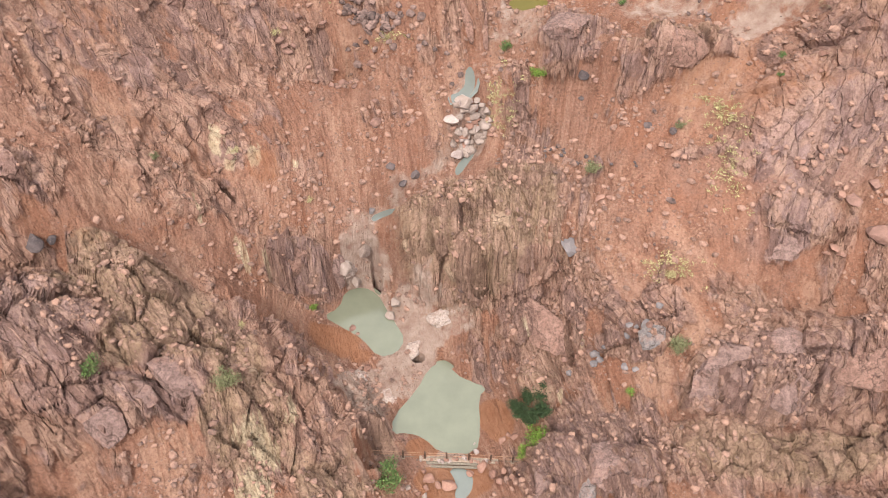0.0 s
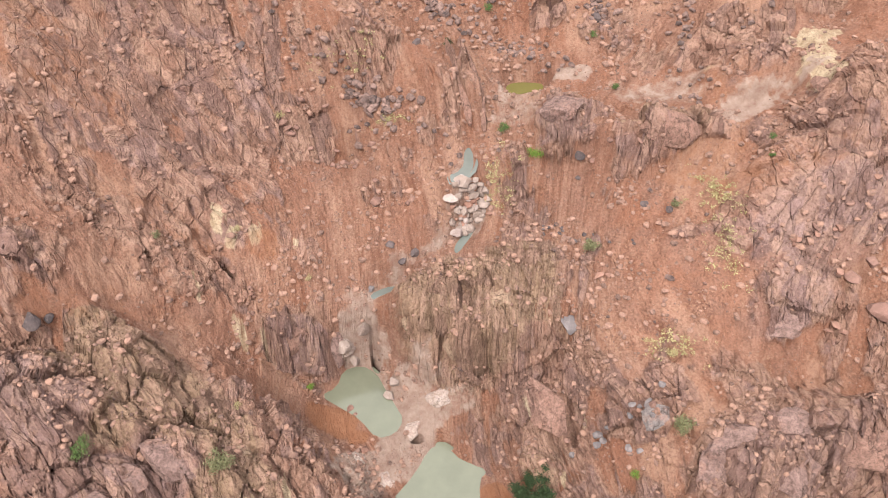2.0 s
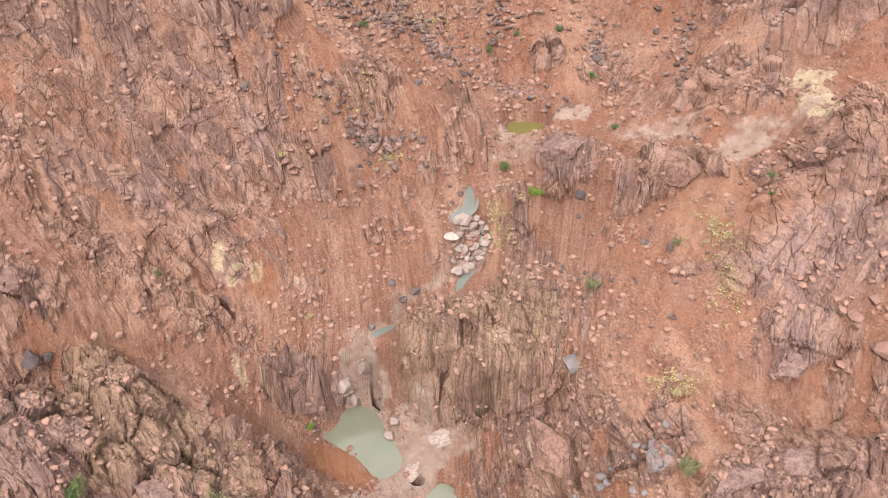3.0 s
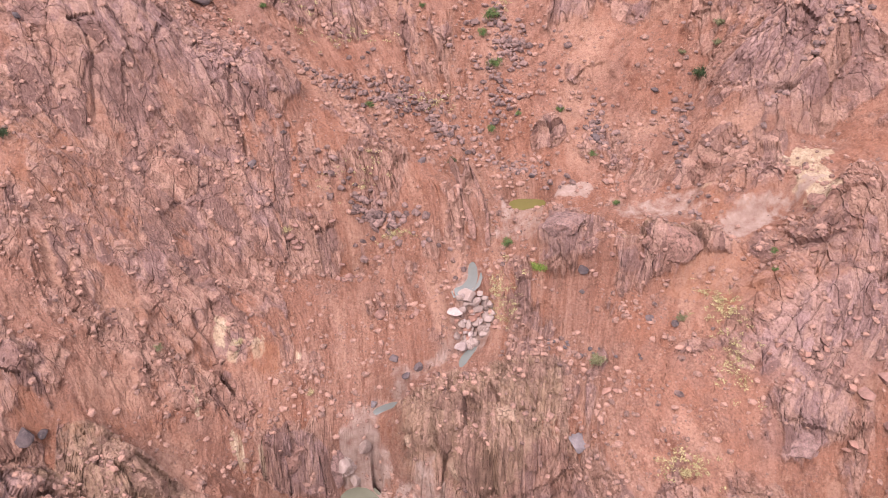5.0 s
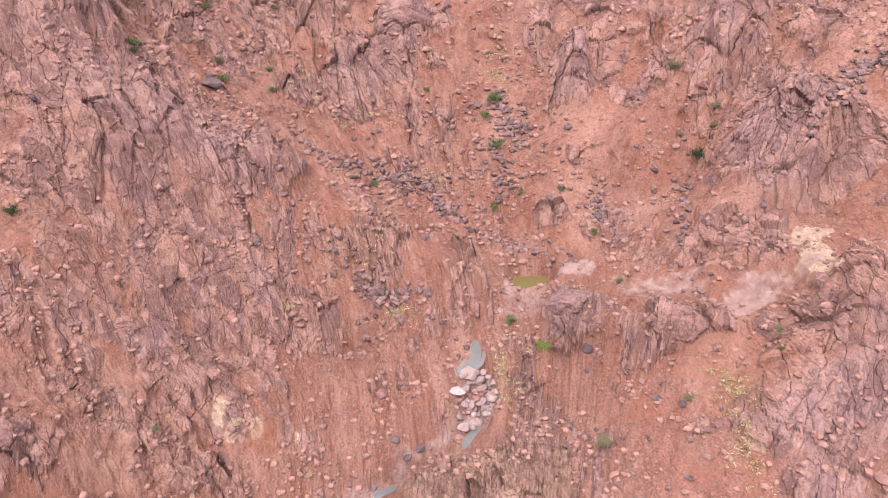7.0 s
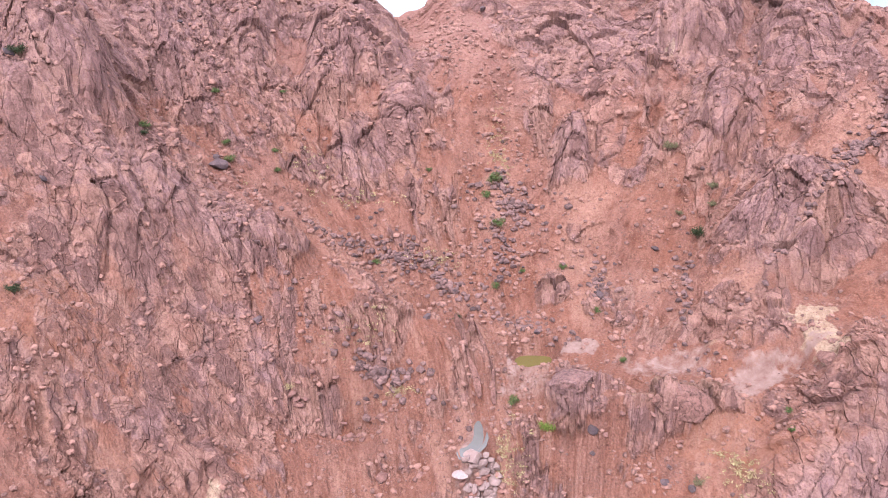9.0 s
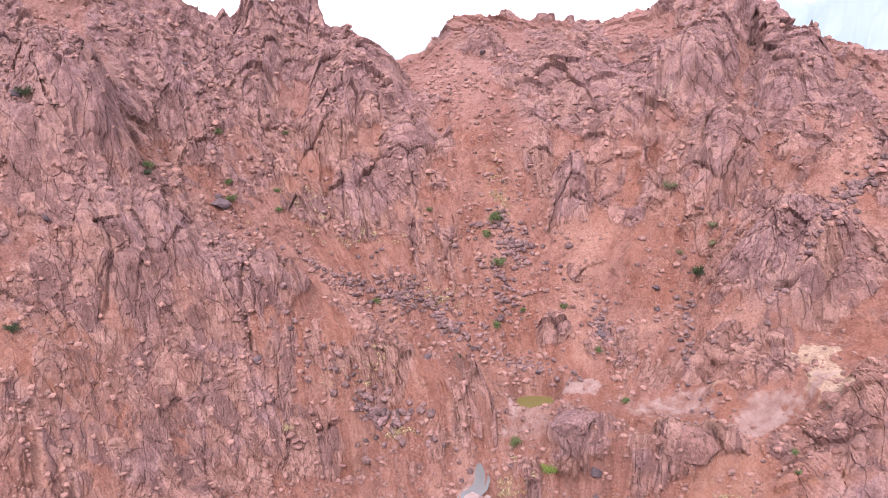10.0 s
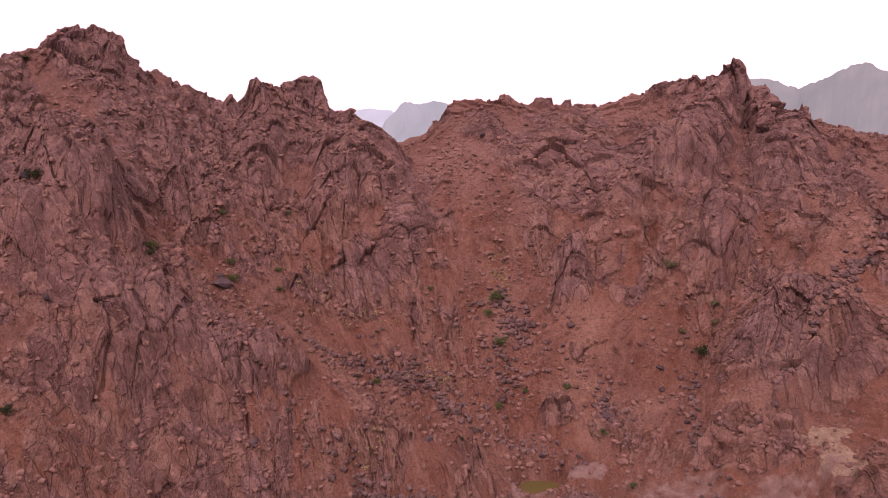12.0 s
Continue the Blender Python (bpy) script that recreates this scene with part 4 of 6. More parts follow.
    col = n.mix(n.ramp(grit, 0.55, 0.68, 0, 0.28), col, (0.52, 0.36, 0.28))
    clean = n.mix(n.ramp(mid, 0.35, 0.65), (0.29, 0.19, 0.16), (0.44, 0.34, 0.305))
    col = n.mix(n.ramp(total(wash, about(mid, 0.9), about(fleck, 0.8)), 0.4, 0.72, 0, 0.9), col, clean)
    silt = n.mix(n.ramp(mid, 0.35, 0.65), (0.265, 0.112, 0.06), (0.34, 0.165, 0.1))
    col = n.mix(n.ramp(total(mud, about(grain, 0.7)), 0.4, 0.6, 0, 0.9), col, silt)
    col = n.mix(1.0, col, (0.65, 0.62, 0.58), "MULTIPLY")
    joint = n.voronoi(n.node("ShaderNodeVectorMath", 0, (("operation", "MULTIPLY_ADD"),), i0=n.node("ShaderNodeTexNoise", 1, (), Vector=fibre, Scale=0.8, Detail=3.0), i1=(0.9, 0.9, 0.9), i2=fibre), 0.7, "DISTANCE_TO_EDGE")
    split = n.math("MULTIPLY", n.ramp(joint, 0.0, 0.03, 0.8, 0.0), edge)
    high = total(n.math("MULTIPLY", grain, 0.9), n.math("MULTIPLY", mid, 0.5), n.math("MULTIPLY", grit, 0.24), n.math("MULTIPLY", chip, 0.42), n.math("MULTIPLY", flake, 0.18), n.math("MULTIPLY", split, -0.45))
    n.bump(high, 1.0, 0.68)
    return n.finish(col, 0.9, 0.15)


GROUND = ground_material()


def water_material(name, color, rough):
    n = Nodes(name)
    p = n.place()
    col = n.mix(n.ramp(n.noise(p, 0.35, 4), 0.35, 0.65), color, tuple(0.86 * c for c in color))
    n.bump(n.noise(p, 3.0, 3), 0.05, 0.05)
    return n.finish(col, rough, 0.35)


SILTY_WATER = water_material("silty_water", (0.108, 0.108, 0.078), 0.12)
GREEN_WATER = water_material("algae_water", (0.10, 0.085, 0.028), 0.15)
CLEAR_WATER = water_material("shallow_grey_water", (0.10, 0.105, 0.095), 0.12)

# ---- ground sheet ----
def mesh_of(name, verts, faces4, smooth=True):
    """A mesh of quads from arrays."""
    me = bpy.data.meshes.new(name)
    me.vertices.add(len(verts))
    me.vertices.foreach_set("co", np.ascontiguousarray(verts, np.float32).ravel())
    me.loops.add(faces4.size)
    me.loops.foreach_set("vertex_index", np.ascontiguousarray(faces4, np.int32).ravel())
    me.polygons.add(len(faces4))
    me.polygons.foreach_set("loop_start", np.arange(0, faces4.size, 4, dtype=np.int32))
    me.update(calc_edges=True)
    me.polygons.foreach_set("use_smooth", np.full(len(faces4), smooth))
    return me


def build_ground():
    radius = [0.0, 4.0]
    while radius[-1] < 4800:
        r = radius[-1]
        radius.append(r + (2.0 if r < 22 else 0.18 if r < 82 else 0.16 if r < 146 else 0.08 * (r - 146) + 0.4))
    radius = np.array(radius)
    fan = np.interp(radius, [0, 52, 84, 150, 200], [61, 61, 40, 37, 50])[:, None]      # dense columns in the open part of the valley
    tt = np.radians(np.concatenate([np.linspace(-1, 1, 1100)[None] * fan, fan + (360 - 2 * fan) * np.linspace(0, 1, 90)[None, 1:-1]], 1))
    rr = np.repeat(radius[:, None], tt.shape[1], 1)
    px, py, pz, mask = surface((rr * np.sin(tt)).ravel(), (rr * np.cos(tt)).ravel())
    nr, nt = rr.shape
    i, j = np.meshgrid(np.arange(nr - 1), np.arange(nt), indexing="ij")
    k = (j + 1) % nt
    faces = np.stack([i * nt + j, i * nt + k, (i + 1) * nt + k, (i + 1) * nt + j], -1).reshape(-1, 4)[:, ::-1]
    me = mesh_of("ground", np.stack([px, py, pz], -1), faces, smooth=False)
    one = np.ones_like(px)
    for name, chans in (("mask_a", ("rock", "wash", "tan")), ("mask_b", ("purple", "pale", "cell")),
                        ("mask_c", ("mud", "streak", "rib")), ("grain", ("across", "down", "height"))):
        att = me.color_attributes.new(name, "FLOAT_COLOR", "POINT")
        att.data.foreach_set("color", np.stack([mask[c] for c in chans] + [one], -1).astype(np.float32).ravel())
    me.materials.append(GROUND)
    ob = tagged(new("ground", me), "red granite canyon slopes with scree, gullies and jagged ridge", "ground", kind="structure")
    return ob


ground = build_ground()

# ---- water ----
WATERS = {"silty": SILTY_WATER, "green": GREEN_WATER, "clear": CLEAR_WATER}
for pool_name, (level, depth, points, water) in POOLS.items():
    bm = bmesh.new()
    cx, cy = (sum(p[i] for p in points) / len(points) for i in (0, 1))
    ring = []
    for (ax, ay), (bx, by) in zip(points, points[1:] + points[:1]):
        for s in (0.0,):
            qx, qy = ax + (bx - ax) * s, ay + (by - ay) * s
            d = math.hypot(qx - cx, qy - cy)
            ring.append(bm.verts.new((qx + (qx - cx) / d * 0.6, qy + (qy - cy) / d * 0.6, level)))
    bm.faces.new(ring)
    bmesh.ops.triangulate(bm, faces=bm.faces[:])
    bmesh.ops.recalc_face_normals(bm, faces=bm.faces[:])
    me = bpy.data.meshes.new(pool_name)
    bm.to_mesh(me)
    bm.free()
    me.materials.append(WATERS[water])
    tagged(new(pool_name, me), "still %s rock pool in the stream bed" % {"silty": "murky grey-green", "green": "olive-green algae", "clear": "shallow grey"}[water], "water", kind="structure")

# ---- far mountains beyond the ridge, pale with haze put in as emission ----
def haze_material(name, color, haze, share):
    """Distant rock that glows by itself, in place of the hazy air before it."""
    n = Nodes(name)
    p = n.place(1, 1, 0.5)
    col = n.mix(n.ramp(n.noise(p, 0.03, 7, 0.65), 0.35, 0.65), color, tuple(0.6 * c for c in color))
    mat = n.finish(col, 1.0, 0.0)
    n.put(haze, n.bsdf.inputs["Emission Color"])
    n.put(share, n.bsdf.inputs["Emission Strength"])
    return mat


def far_range(label, peaks, depth, mat):
    """A mountain range whose crest runs over the peaks (x, y, z)."""
    cols, rows = 260, 46
    u = np.linspace(0, len(peaks) - 1, cols)
    crest = [np.interp(u, range(len(peaks)), [p[i] for p in peaks]) for i in range(3)]
    v = np.linspace(-1, 1, rows)[:, None]
    away = np.hypot(crest[0], crest[1])
    x = crest[0] + v * depth * crest[0] / away
    y = crest[1] + v * depth * crest[1] / away
    rugged = fbm(x / 60, y / 60, x * 0 + 3, 5, 0.55, ridged=True)
    fall = np.abs(v) ** 0.85
    z = crest[2] * (1 - fall) - 25 * fall + (rugged - 0.3) * 16 * (0.35 + fall * (1 - fall) * 2.4)
    i, j = np.meshgrid(np.arange(rows - 1), np.arange(cols - 1), indexing="ij")
    faces = np.stack([i * cols + j, i * cols + j + 1, (i + 1) * cols + j + 1, (i + 1) * cols + j], -1).reshape(-1, 4)
    me = mesh_of("far_mountain", np.stack([x, y, z], -1).reshape(-1, 3), faces)
    me.materials.append(mat)
    return tagged(new("backdrop", me), label, "mountain", kind="structure")


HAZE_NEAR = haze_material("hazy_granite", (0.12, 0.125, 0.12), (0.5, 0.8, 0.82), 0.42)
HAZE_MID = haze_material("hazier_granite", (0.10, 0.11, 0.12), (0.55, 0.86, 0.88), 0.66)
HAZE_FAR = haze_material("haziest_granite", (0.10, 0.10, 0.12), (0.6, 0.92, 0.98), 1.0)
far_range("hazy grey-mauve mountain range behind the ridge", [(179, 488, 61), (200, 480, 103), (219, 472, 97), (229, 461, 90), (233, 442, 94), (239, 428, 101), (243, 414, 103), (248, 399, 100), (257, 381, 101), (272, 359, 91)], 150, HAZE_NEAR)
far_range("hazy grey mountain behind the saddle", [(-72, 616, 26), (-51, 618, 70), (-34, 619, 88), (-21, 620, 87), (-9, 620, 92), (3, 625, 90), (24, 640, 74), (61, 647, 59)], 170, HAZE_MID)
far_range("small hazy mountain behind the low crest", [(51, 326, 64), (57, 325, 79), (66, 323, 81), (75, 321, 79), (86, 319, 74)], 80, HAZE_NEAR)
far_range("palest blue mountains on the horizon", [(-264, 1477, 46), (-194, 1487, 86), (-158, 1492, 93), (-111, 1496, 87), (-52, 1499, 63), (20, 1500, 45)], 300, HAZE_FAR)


# ---- stone materials ----
def stone_material(name, dark, light, spots):
    n = Nodes(name)
    p = n.own(1.0)
    info = n.node("ShaderNodeObjectInfo", 5)
    isle = n.node("ShaderNodeNewGeometry", 8)
    vary = n.math("ADD", n.math("MULTIPLY", info, 0.5), n.math("MULTIPLY", isle, 0.5))
    shift = n.node("ShaderNodeVectorMath", 0, (("operation", "ADD"),), i0=p, i1=n.node("ShaderNodeCombineXYZ", 0, (), i0=n.math("MULTIPLY", vary, 90.0)))
    tone = n.math("ADD", n.noise(shift, 1.6, 5, 0.65), n.math("MULTIPLY", n.math("SUBTRACT", vary, 0.5), 0.5))
    col = n.mix(n.ramp(tone, 0.3, 0.7), dark, light)
    grit = n.noise(shift, 7.0, 4, 0.7)
    col = n.mix(n.ramp(grit, 0.55, 0.7, 0, 0.45), col, spots)
    n.bump(n.math("ADD", grit, n.noise(shift, 2.2, 4)), 0.6, 0.12)
    return n.finish(col, 0.88, 0.2)


STONES = {
    "black": stone_material("varnished_stone", (0.032, 0.025, 0.026), (0.085, 0.062, 0.06), (0.14, 0.105, 0.095)),
    "brown": stone_material("brown_stone", (0.085, 0.045, 0.036), (0.18, 0.10, 0.08), (0.25, 0.155, 0.125)),
    "red": stone_material("red_stone", (0.105, 0.052, 0.039), (0.20, 0.108, 0.082), (0.27, 0.165, 0.125)),
    "pale": stone_material("water_worn_stone", (0.115, 0.08, 0.067), (0.215, 0.163, 0.142), (0.28, 0.22, 0.195)),
    "grey": stone_material("grey_stone", (0.15, 0.11, 0.10), (0.27, 0.21, 0.19), (0.35, 0.28, 0.25)),
    "blue": stone_material("blue_grey_stone", (0.075, 0.063, 0.064), (0.145, 0.12, 0.119), (0.21, 0.165, 0.15)),
}
TALUS = stone_material("talus", (0.055, 0.034, 0.03), (0.22, 0.125, 0.094), (0.32, 0.21, 0.165))
FALLEN = stone_material("fallen_stone", (0.035, 0.024, 0.023), (0.165, 0.103, 0.088), (0.24, 0.16, 0.132))
STONE_WORDS = {
    "black": "dark desert-varnished boulder lying on the red slope",
    "brown": "angular brown granite boulder resting on the scree slope",
    "red": "angular red granite boulder resting on the ground",
    "pale": "pale water-worn boulder jammed in the stream bed",
    "grey": "smooth grey boulder beside the stream pools",
    "blue": "blue-grey weathered granite block on the slope",
}


def stone_mesh(seed, cuts, rounded_off, detail=2):
    """An angular or worn stone about one metre across, cut by random planes."""
    rng = random.Random(seed)
    bm = bmesh.new()
    bmesh.ops.create_icosphere(bm, subdivisions=detail, radius=0.62)
    stretch = Vector((rng.uniform(0.8, 1.25), rng.uniform(0.75, 1.05), rng.uniform(0.45, 0.8)))
    planes = []
    for _ in range(cuts):
        nrm = Vector((rng.gauss(0, 1), rng.gauss(0, 1), rng.gauss(0.15, 0.8))).normalized()
        planes.append((nrm, rng.uniform(0.3, 0.5)))
    for v in bm.verts:
        for nrm, d in planes:
            over = v.co.dot(nrm) - d
            if over > 0:
                v.co -= nrm * over * (1 - rounded_off)
        v.co *= 1 + 0.1 * noise.noise(v.co * 2.3 + Vector((seed, 0, 0)))
        v.co = Vector((v.co.x * stretch.x, v.co.y * stretch.y, v.co.z * stretch.z))
    me = bpy.data.meshes.new("boulder")
    bm.to_mesh(me)
    bm.free()
    return me


SHAPES = {}
for _tone in STONES:
    SHAPES[_tone] = []
    for _k in range(5):
        _me = stone_mesh(31 * _k + 7 * len(_tone) + ord(_tone[0]), 11 if _tone not in ("pale", "grey") else 9, 0.08 if _tone not in ("pale", "grey") else 0.14, 3)
        _me.materials.append(STONES[_tone])
        for _p in _me.polygons:
            _p.use_smooth = False
        SHAPES[_tone].append(_me)

WAITING = []          # things that wait for the height of the ground under them


def boulder(x, y, size, tone, group=""):
    WAITING.append(("boulder", x, y, size, tone, group))


def bush(x, y, size, tone):
    WAITING.append(("bush", x, y, size, tone, ""))


_scatter = random.Random(5)


ROCKFALL = []         # stones of the far rock falls


def boulder_cluster(x, y, a, b, count, small, large, tone):
    """Boulders fallen together: single things near by, one mass of stones on the far slopes."""
    far_off = y > 76
    for _ in range(count * 6 if far_off else int(1.5 * count)):
        spread = 0.6 if _scatter.random() < 0.45 else 1.8
        u, v = _scatter.gauss(0, spread), _scatter.gauss(0, spread)
        size = small + (large - small) * _scatter.random() ** 2.2 * 1.1
        px, py = x + u * a[0] + v * b[0], y + u * a[1] + v * b[1]
        if far_off:
            ROCKFALL.append((px, py, size))
        else:
            boulder(px, py, size, tone if _scatter.random() < 0.7 else _scatter.choice(("brown", "red")), "boulders of one rock fall")


boulder(-11.2, 54.3, 2.38, "pale")
boulder(-8.8, 55.3, 1.94, "pale")
boulder(-10.0, 54.2, 1.57, "pale")
boulder(-5.0, 50.6, 1.52, "pale")
boulder(-5.6, 49.4, 1.25, "pale")
boulder(-37.6, 43.9, 1.85, "black")
boulder(-36.4, 44.5, 1.11, "black")
boulder(1.9, 65.0, 1.76, "grey")
boulder(3.4, 66.1, 1.89, "pale")
boulder(5.4, 67.5, 1.11, "pale")
boulder(2.8, 65.2, 1.08, "pale")
boulder(4.6, 66.3, 1.37, "pale")
boulder(5.8, 65.6, 1.51, "pale")
boulder(4.5, 65.4, 1.24, "pale")
boulder(3.5, 64.9, 1.24, "red")
boulder(5.2, 65.1, 1.38, "pale")
boulder(6.4, 66.2, 0.96, "pale")
boulder(4.2, 66.4, 1.37, "pale")
boulder(2.5, 65.6, 0.94, "pale")
boulder(2.7, 62.8, 1.77, "grey")
boulder(3.1, 64.0, 0.82, "pale")
boulder(3.7, 64.6, 0.96, "grey")
boulder(6.6, 64.4, 0.82, "red")
boulder(2.1, 64.7, 0.88, "red")
boulder(5.7, 66.9, 0.97, "pale")
boulder(3.0, 64.9, 0.82, "grey")
boulder(5.0, 67.5, 0.83, "pale")
boulder(6.0, 67.4, 0.83, "grey")
boulder(4.1, 65.8, 0.89, "grey")
boulder(3.6, 65.2, 0.82, "pale")
boulder(5.1, 65.7, 0.76, "red")
boulder(5.9, 65.0, 0.82, "pale")
boulder(4.0, 64.0, 0.76, "red")
boulder(3.2, 64.6, 0.76, "grey")
boulder(2.6, 64.3, 0.69, "red")
boulder(4.4, 64.8, 0.69, "pale")
boulder(6.8, 64.9, 0.61, "red")
boulder(-7.7, 58.5, 0.96, "blue")
boulder(-5.3, 61.8, 1.22, "black")
boulder(-2.5, 61.0, 1.36, "black")
boulder(-3.8, 60.4, 1.02, "black")
boulder(-10.2, 47.7, 1.10, "brown")
boulder(-9.4, 47.0, 0.62, "brown")
boulder(-7.8, 50.6, 0.56, "red")
boulder(-8.6, 52.9, 0.43, "red")
boulder(-8.0, 42.0, 0.92, "red")
boulder(-9.6, 41.1, 0.58, "brown")
boulder(1.4, 33.2, 0.76, "red")
boulder(4.0, 32.3, 0.75, "grey")
boulder(3.9, 33.3, 0.51, "grey")
boulder(6.8, 33.4, 0.88, "red")
boulder(8.1, 33.7, 0.82, "red")
boulder(9.0, 32.3, 0.75, "red")
boulder(9.7, 31.7, 0.49, "red")
boulder(7.5, 33.9, 0.50, "red")
boulder(-1.0, 29.3, 1.35, "red")
boulder(1.0, 28.7, 1.35, "red")
boulder(-0.1, 28.7, 0.80, "red")
boulder(-1.5, 30.2, 0.62, "red")
boulder(-1.3, 28.4, 0.61, "red")
boulder(-3.1, 28.2, 0.61, "pale")
boulder(-2.1, 27.7, 0.61, "red")
boulder(-1.4, 27.5, 0.67, "pale")
boulder(5.6, 29.7, 1.11, "red")
boulder(6.8, 30.0, 0.87, "red")
boulder(4.5, 30.5, 1.24, "red")
boulder(3.3, 30.0, 0.75, "red")
boulder(6.2, 28.6, 0.73, "red")
boulder(7.6, 28.9, 0.86, "red")
boulder(14.8, 50.3, 2.28, "blue")
boulder(24.1, 62.0, 0.88, "black")
boulder(26.7, 60.9, 1.01, "black")
boulder(18.1, 54.6, 1.16, "red")
boulder(19.1, 54.5, 0.77, "red")
boulder(17.1, 66.8, 0.69, "black")
boulder(41.7, 48.7, 1.44, "brown")
boulder(43.8, 45.6, 2.38, "brown")
boulder(40.1, 45.7, 1.31, "red")
boulder(40.7, 45.1, 0.92, "red")
boulder(39.4, 45.5, 0.79, "red")
boulder(43.3, 49.3, 1.32, "brown")
boulder(31.0, 95.2, 1.11, "black")
boulder(-2.2, 84.2, 1.23, "black")
boulder(-23.7, 80.5, 1.38, "black")
boulder(-32.3, 97.3, 2.22, "black")
boulder(17.4, 68.2, 1.11, "black")
boulder(12.7, 84.1, 0.93, "black")
boulder(21.8, 88.4, 1.29, "black")
boulder(-52.0, 86.6, 1.64, "black")
boulder(-45.8, 77.7, 0.99, "black")
boulder(-32.9, 99.3, 1.56, "black")
boulder(58.4, 91.8, 1.62, "red")
boulder(30.8, 93.0, 1.02, "black")
boulder(7.3, 134.3, 1.31, "black")
boulder(50.1, 112.7, 1.21, "black")
boulder(-40.4, 112.4, 0.87, "black")

_jam = random.Random(19)
for _k in range(34):                                 # slabs and blocks jammed in the stream bed
    _v = _jam.random()
    boulder(3.9 + 1.2 * (_v - 0.4) + _jam.uniform(-1.7, 1.9), 62.6 + 5.4 * _v, _jam.uniform(0.6, 1.35),
            _jam.choice(("pale", "pale", "grey", "red")), "stones jammed in the stream bed")

boulder_cluster(-8.9, 78.6, (3.7, -1.8), (0.0, 0.8), 20, 0.60, 1.13, "brown")
boulder_cluster(-12.2, 75.1, (3.6, -2.8), (-0.3, 2.2), 12, 0.68, 1.29, "brown")
boulder_cluster(-17.9, 75.2, (1.4, 0.6), (0.0, 0.5), 6, 0.67, 1.12, "brown")
boulder_cluster(-21.2, 55.1, (1.6, -0.7), (-0.0, 1.0), 10, 0.40, 0.73, "red")
boulder_cluster(11.9, 61.5, (4.9, -1.2), (-0.1, 0.6), 14, 0.40, 0.60, "black")
boulder_cluster(38.6, 51.9, (4.1, -1.3), (0.2, 3.6), 16, 0.59, 0.98, "red")
boulder_cluster(21.2, 41.3, (1.9, -0.0), (0.0, 1.3), 8, 0.61, 1.04, "blue")
boulder_cluster(17.5, 40.0, (1.2, -0.6), (0.1, 0.8), 4, 0.63, 1.01, "blue")
boulder_cluster(28.1, 53.3, (3.4, -1.2), (0.5, 3.5), 12, 0.39, 0.58, "red")
boulder_cluster(10.7, 101.6, (2.3, 0.0), (-0.0, 1.2), 18, 0.52, 1.04, "black")
boulder_cluster(8.9, 103.9, (0.9, -0.1), (0.2, 2.7), 8, 0.52, 0.87, "black")
boulder_cluster(9.1, 96.7, (1.1, -0.1), (0.0, 1.8), 10, 0.50, 0.92, "black")
boulder_cluster(22.4, 90.8, (1.1, -0.9), (0.4, 2.4), 9, 0.49, 0.90, "black")
boulder_cluster(33.4, 87.3, (0.6, -1.2), (1.5, 5.7), 10, 0.49, 0.90, "black")
boulder_cluster(-15.3, 96.2, (4.2, -0.3), (0.1, 0.5), 8, 0.50, 0.84, "black")
boulder_cluster(-7.4, 95.9, (2.7, -0.1), (-0.0, 0.6), 16, 0.50, 0.99, "black")
boulder_cluster(0.1, 93.2, (2.0, -1.5), (0.0, 0.9), 14, 0.57, 0.98, "black")
boulder_cluster(-3.4, 96.1, (2.7, -1.1), (-0.0, 0.6), 8, 0.50, 0.75, "brown")
boulder_cluster(11.2, 85.6, (2.0, -1.2), (0.1, 0.7), 8, 0.47, 0.87, "brown")
boulder_cluster(49.4, 87.1, (4.6, 3.3), (0.2, 0.6), 10, 0.58, 1.00, "black")
boulder_cluster(55.5, 91.8, (1.5, 0.1), (0.2, 0.6), 8, 0.62, 0.98, "black")
boulder_cluster(21.2, 67.8, (3.5, -1.5), (-0.0, 0.3), 8, 0.48, 0.82, "brown")


# ---- shrubs ----
def leaf_material(name, dark, light):
    n = Nodes(name)
    isle = n.node("ShaderNodeNewGeometry", 8)
    col = n.mix(isle, dark, light)
    col = n.mix(n.ramp(n.noise(n.own(), 3.0, 3), 0.4, 0.65, 0, 0.4), col, tuple(0.5 * c for c in dark))
    return n.finish(col, 0.7, 0.2)


LEAVES = {
    "green": leaf_material("green_leaves", (0.035, 0.06, 0.018), (0.095, 0.135, 0.04)),
    "dark": leaf_material("dark_leaves", (0.012, 0.022, 0.008), (0.036, 0.056, 0.02)),
    "bright": leaf_material("bright_herbs", (0.06, 0.10, 0.015), (0.16, 0.22, 0.04)),
    "grey": leaf_material("grey_green_leaves", (0.075, 0.075, 0.035), (0.16, 0.15, 0.078)),
    "dry": leaf_material("dry_yellow_stems", (0.19, 0.15, 0.07), (0.36, 0.31, 0.16)),
}
BARK = stone_material("bark", (0.07, 0.045, 0.03), (0.15, 0.10, 0.07), (0.2, 0.15, 0.11))
BUSH_WORDS = {
    "green": "low green desert shrub rooted among red stones",
    "dark": "dense dark-green desert shrub on the rocky slope",
    "bright": "patch of bright green herbs on damp ground",
    "grey": "sparse grey-green desert shrub on bare rock",
    "dry": "tuft of dry yellowish stems between stones",
}


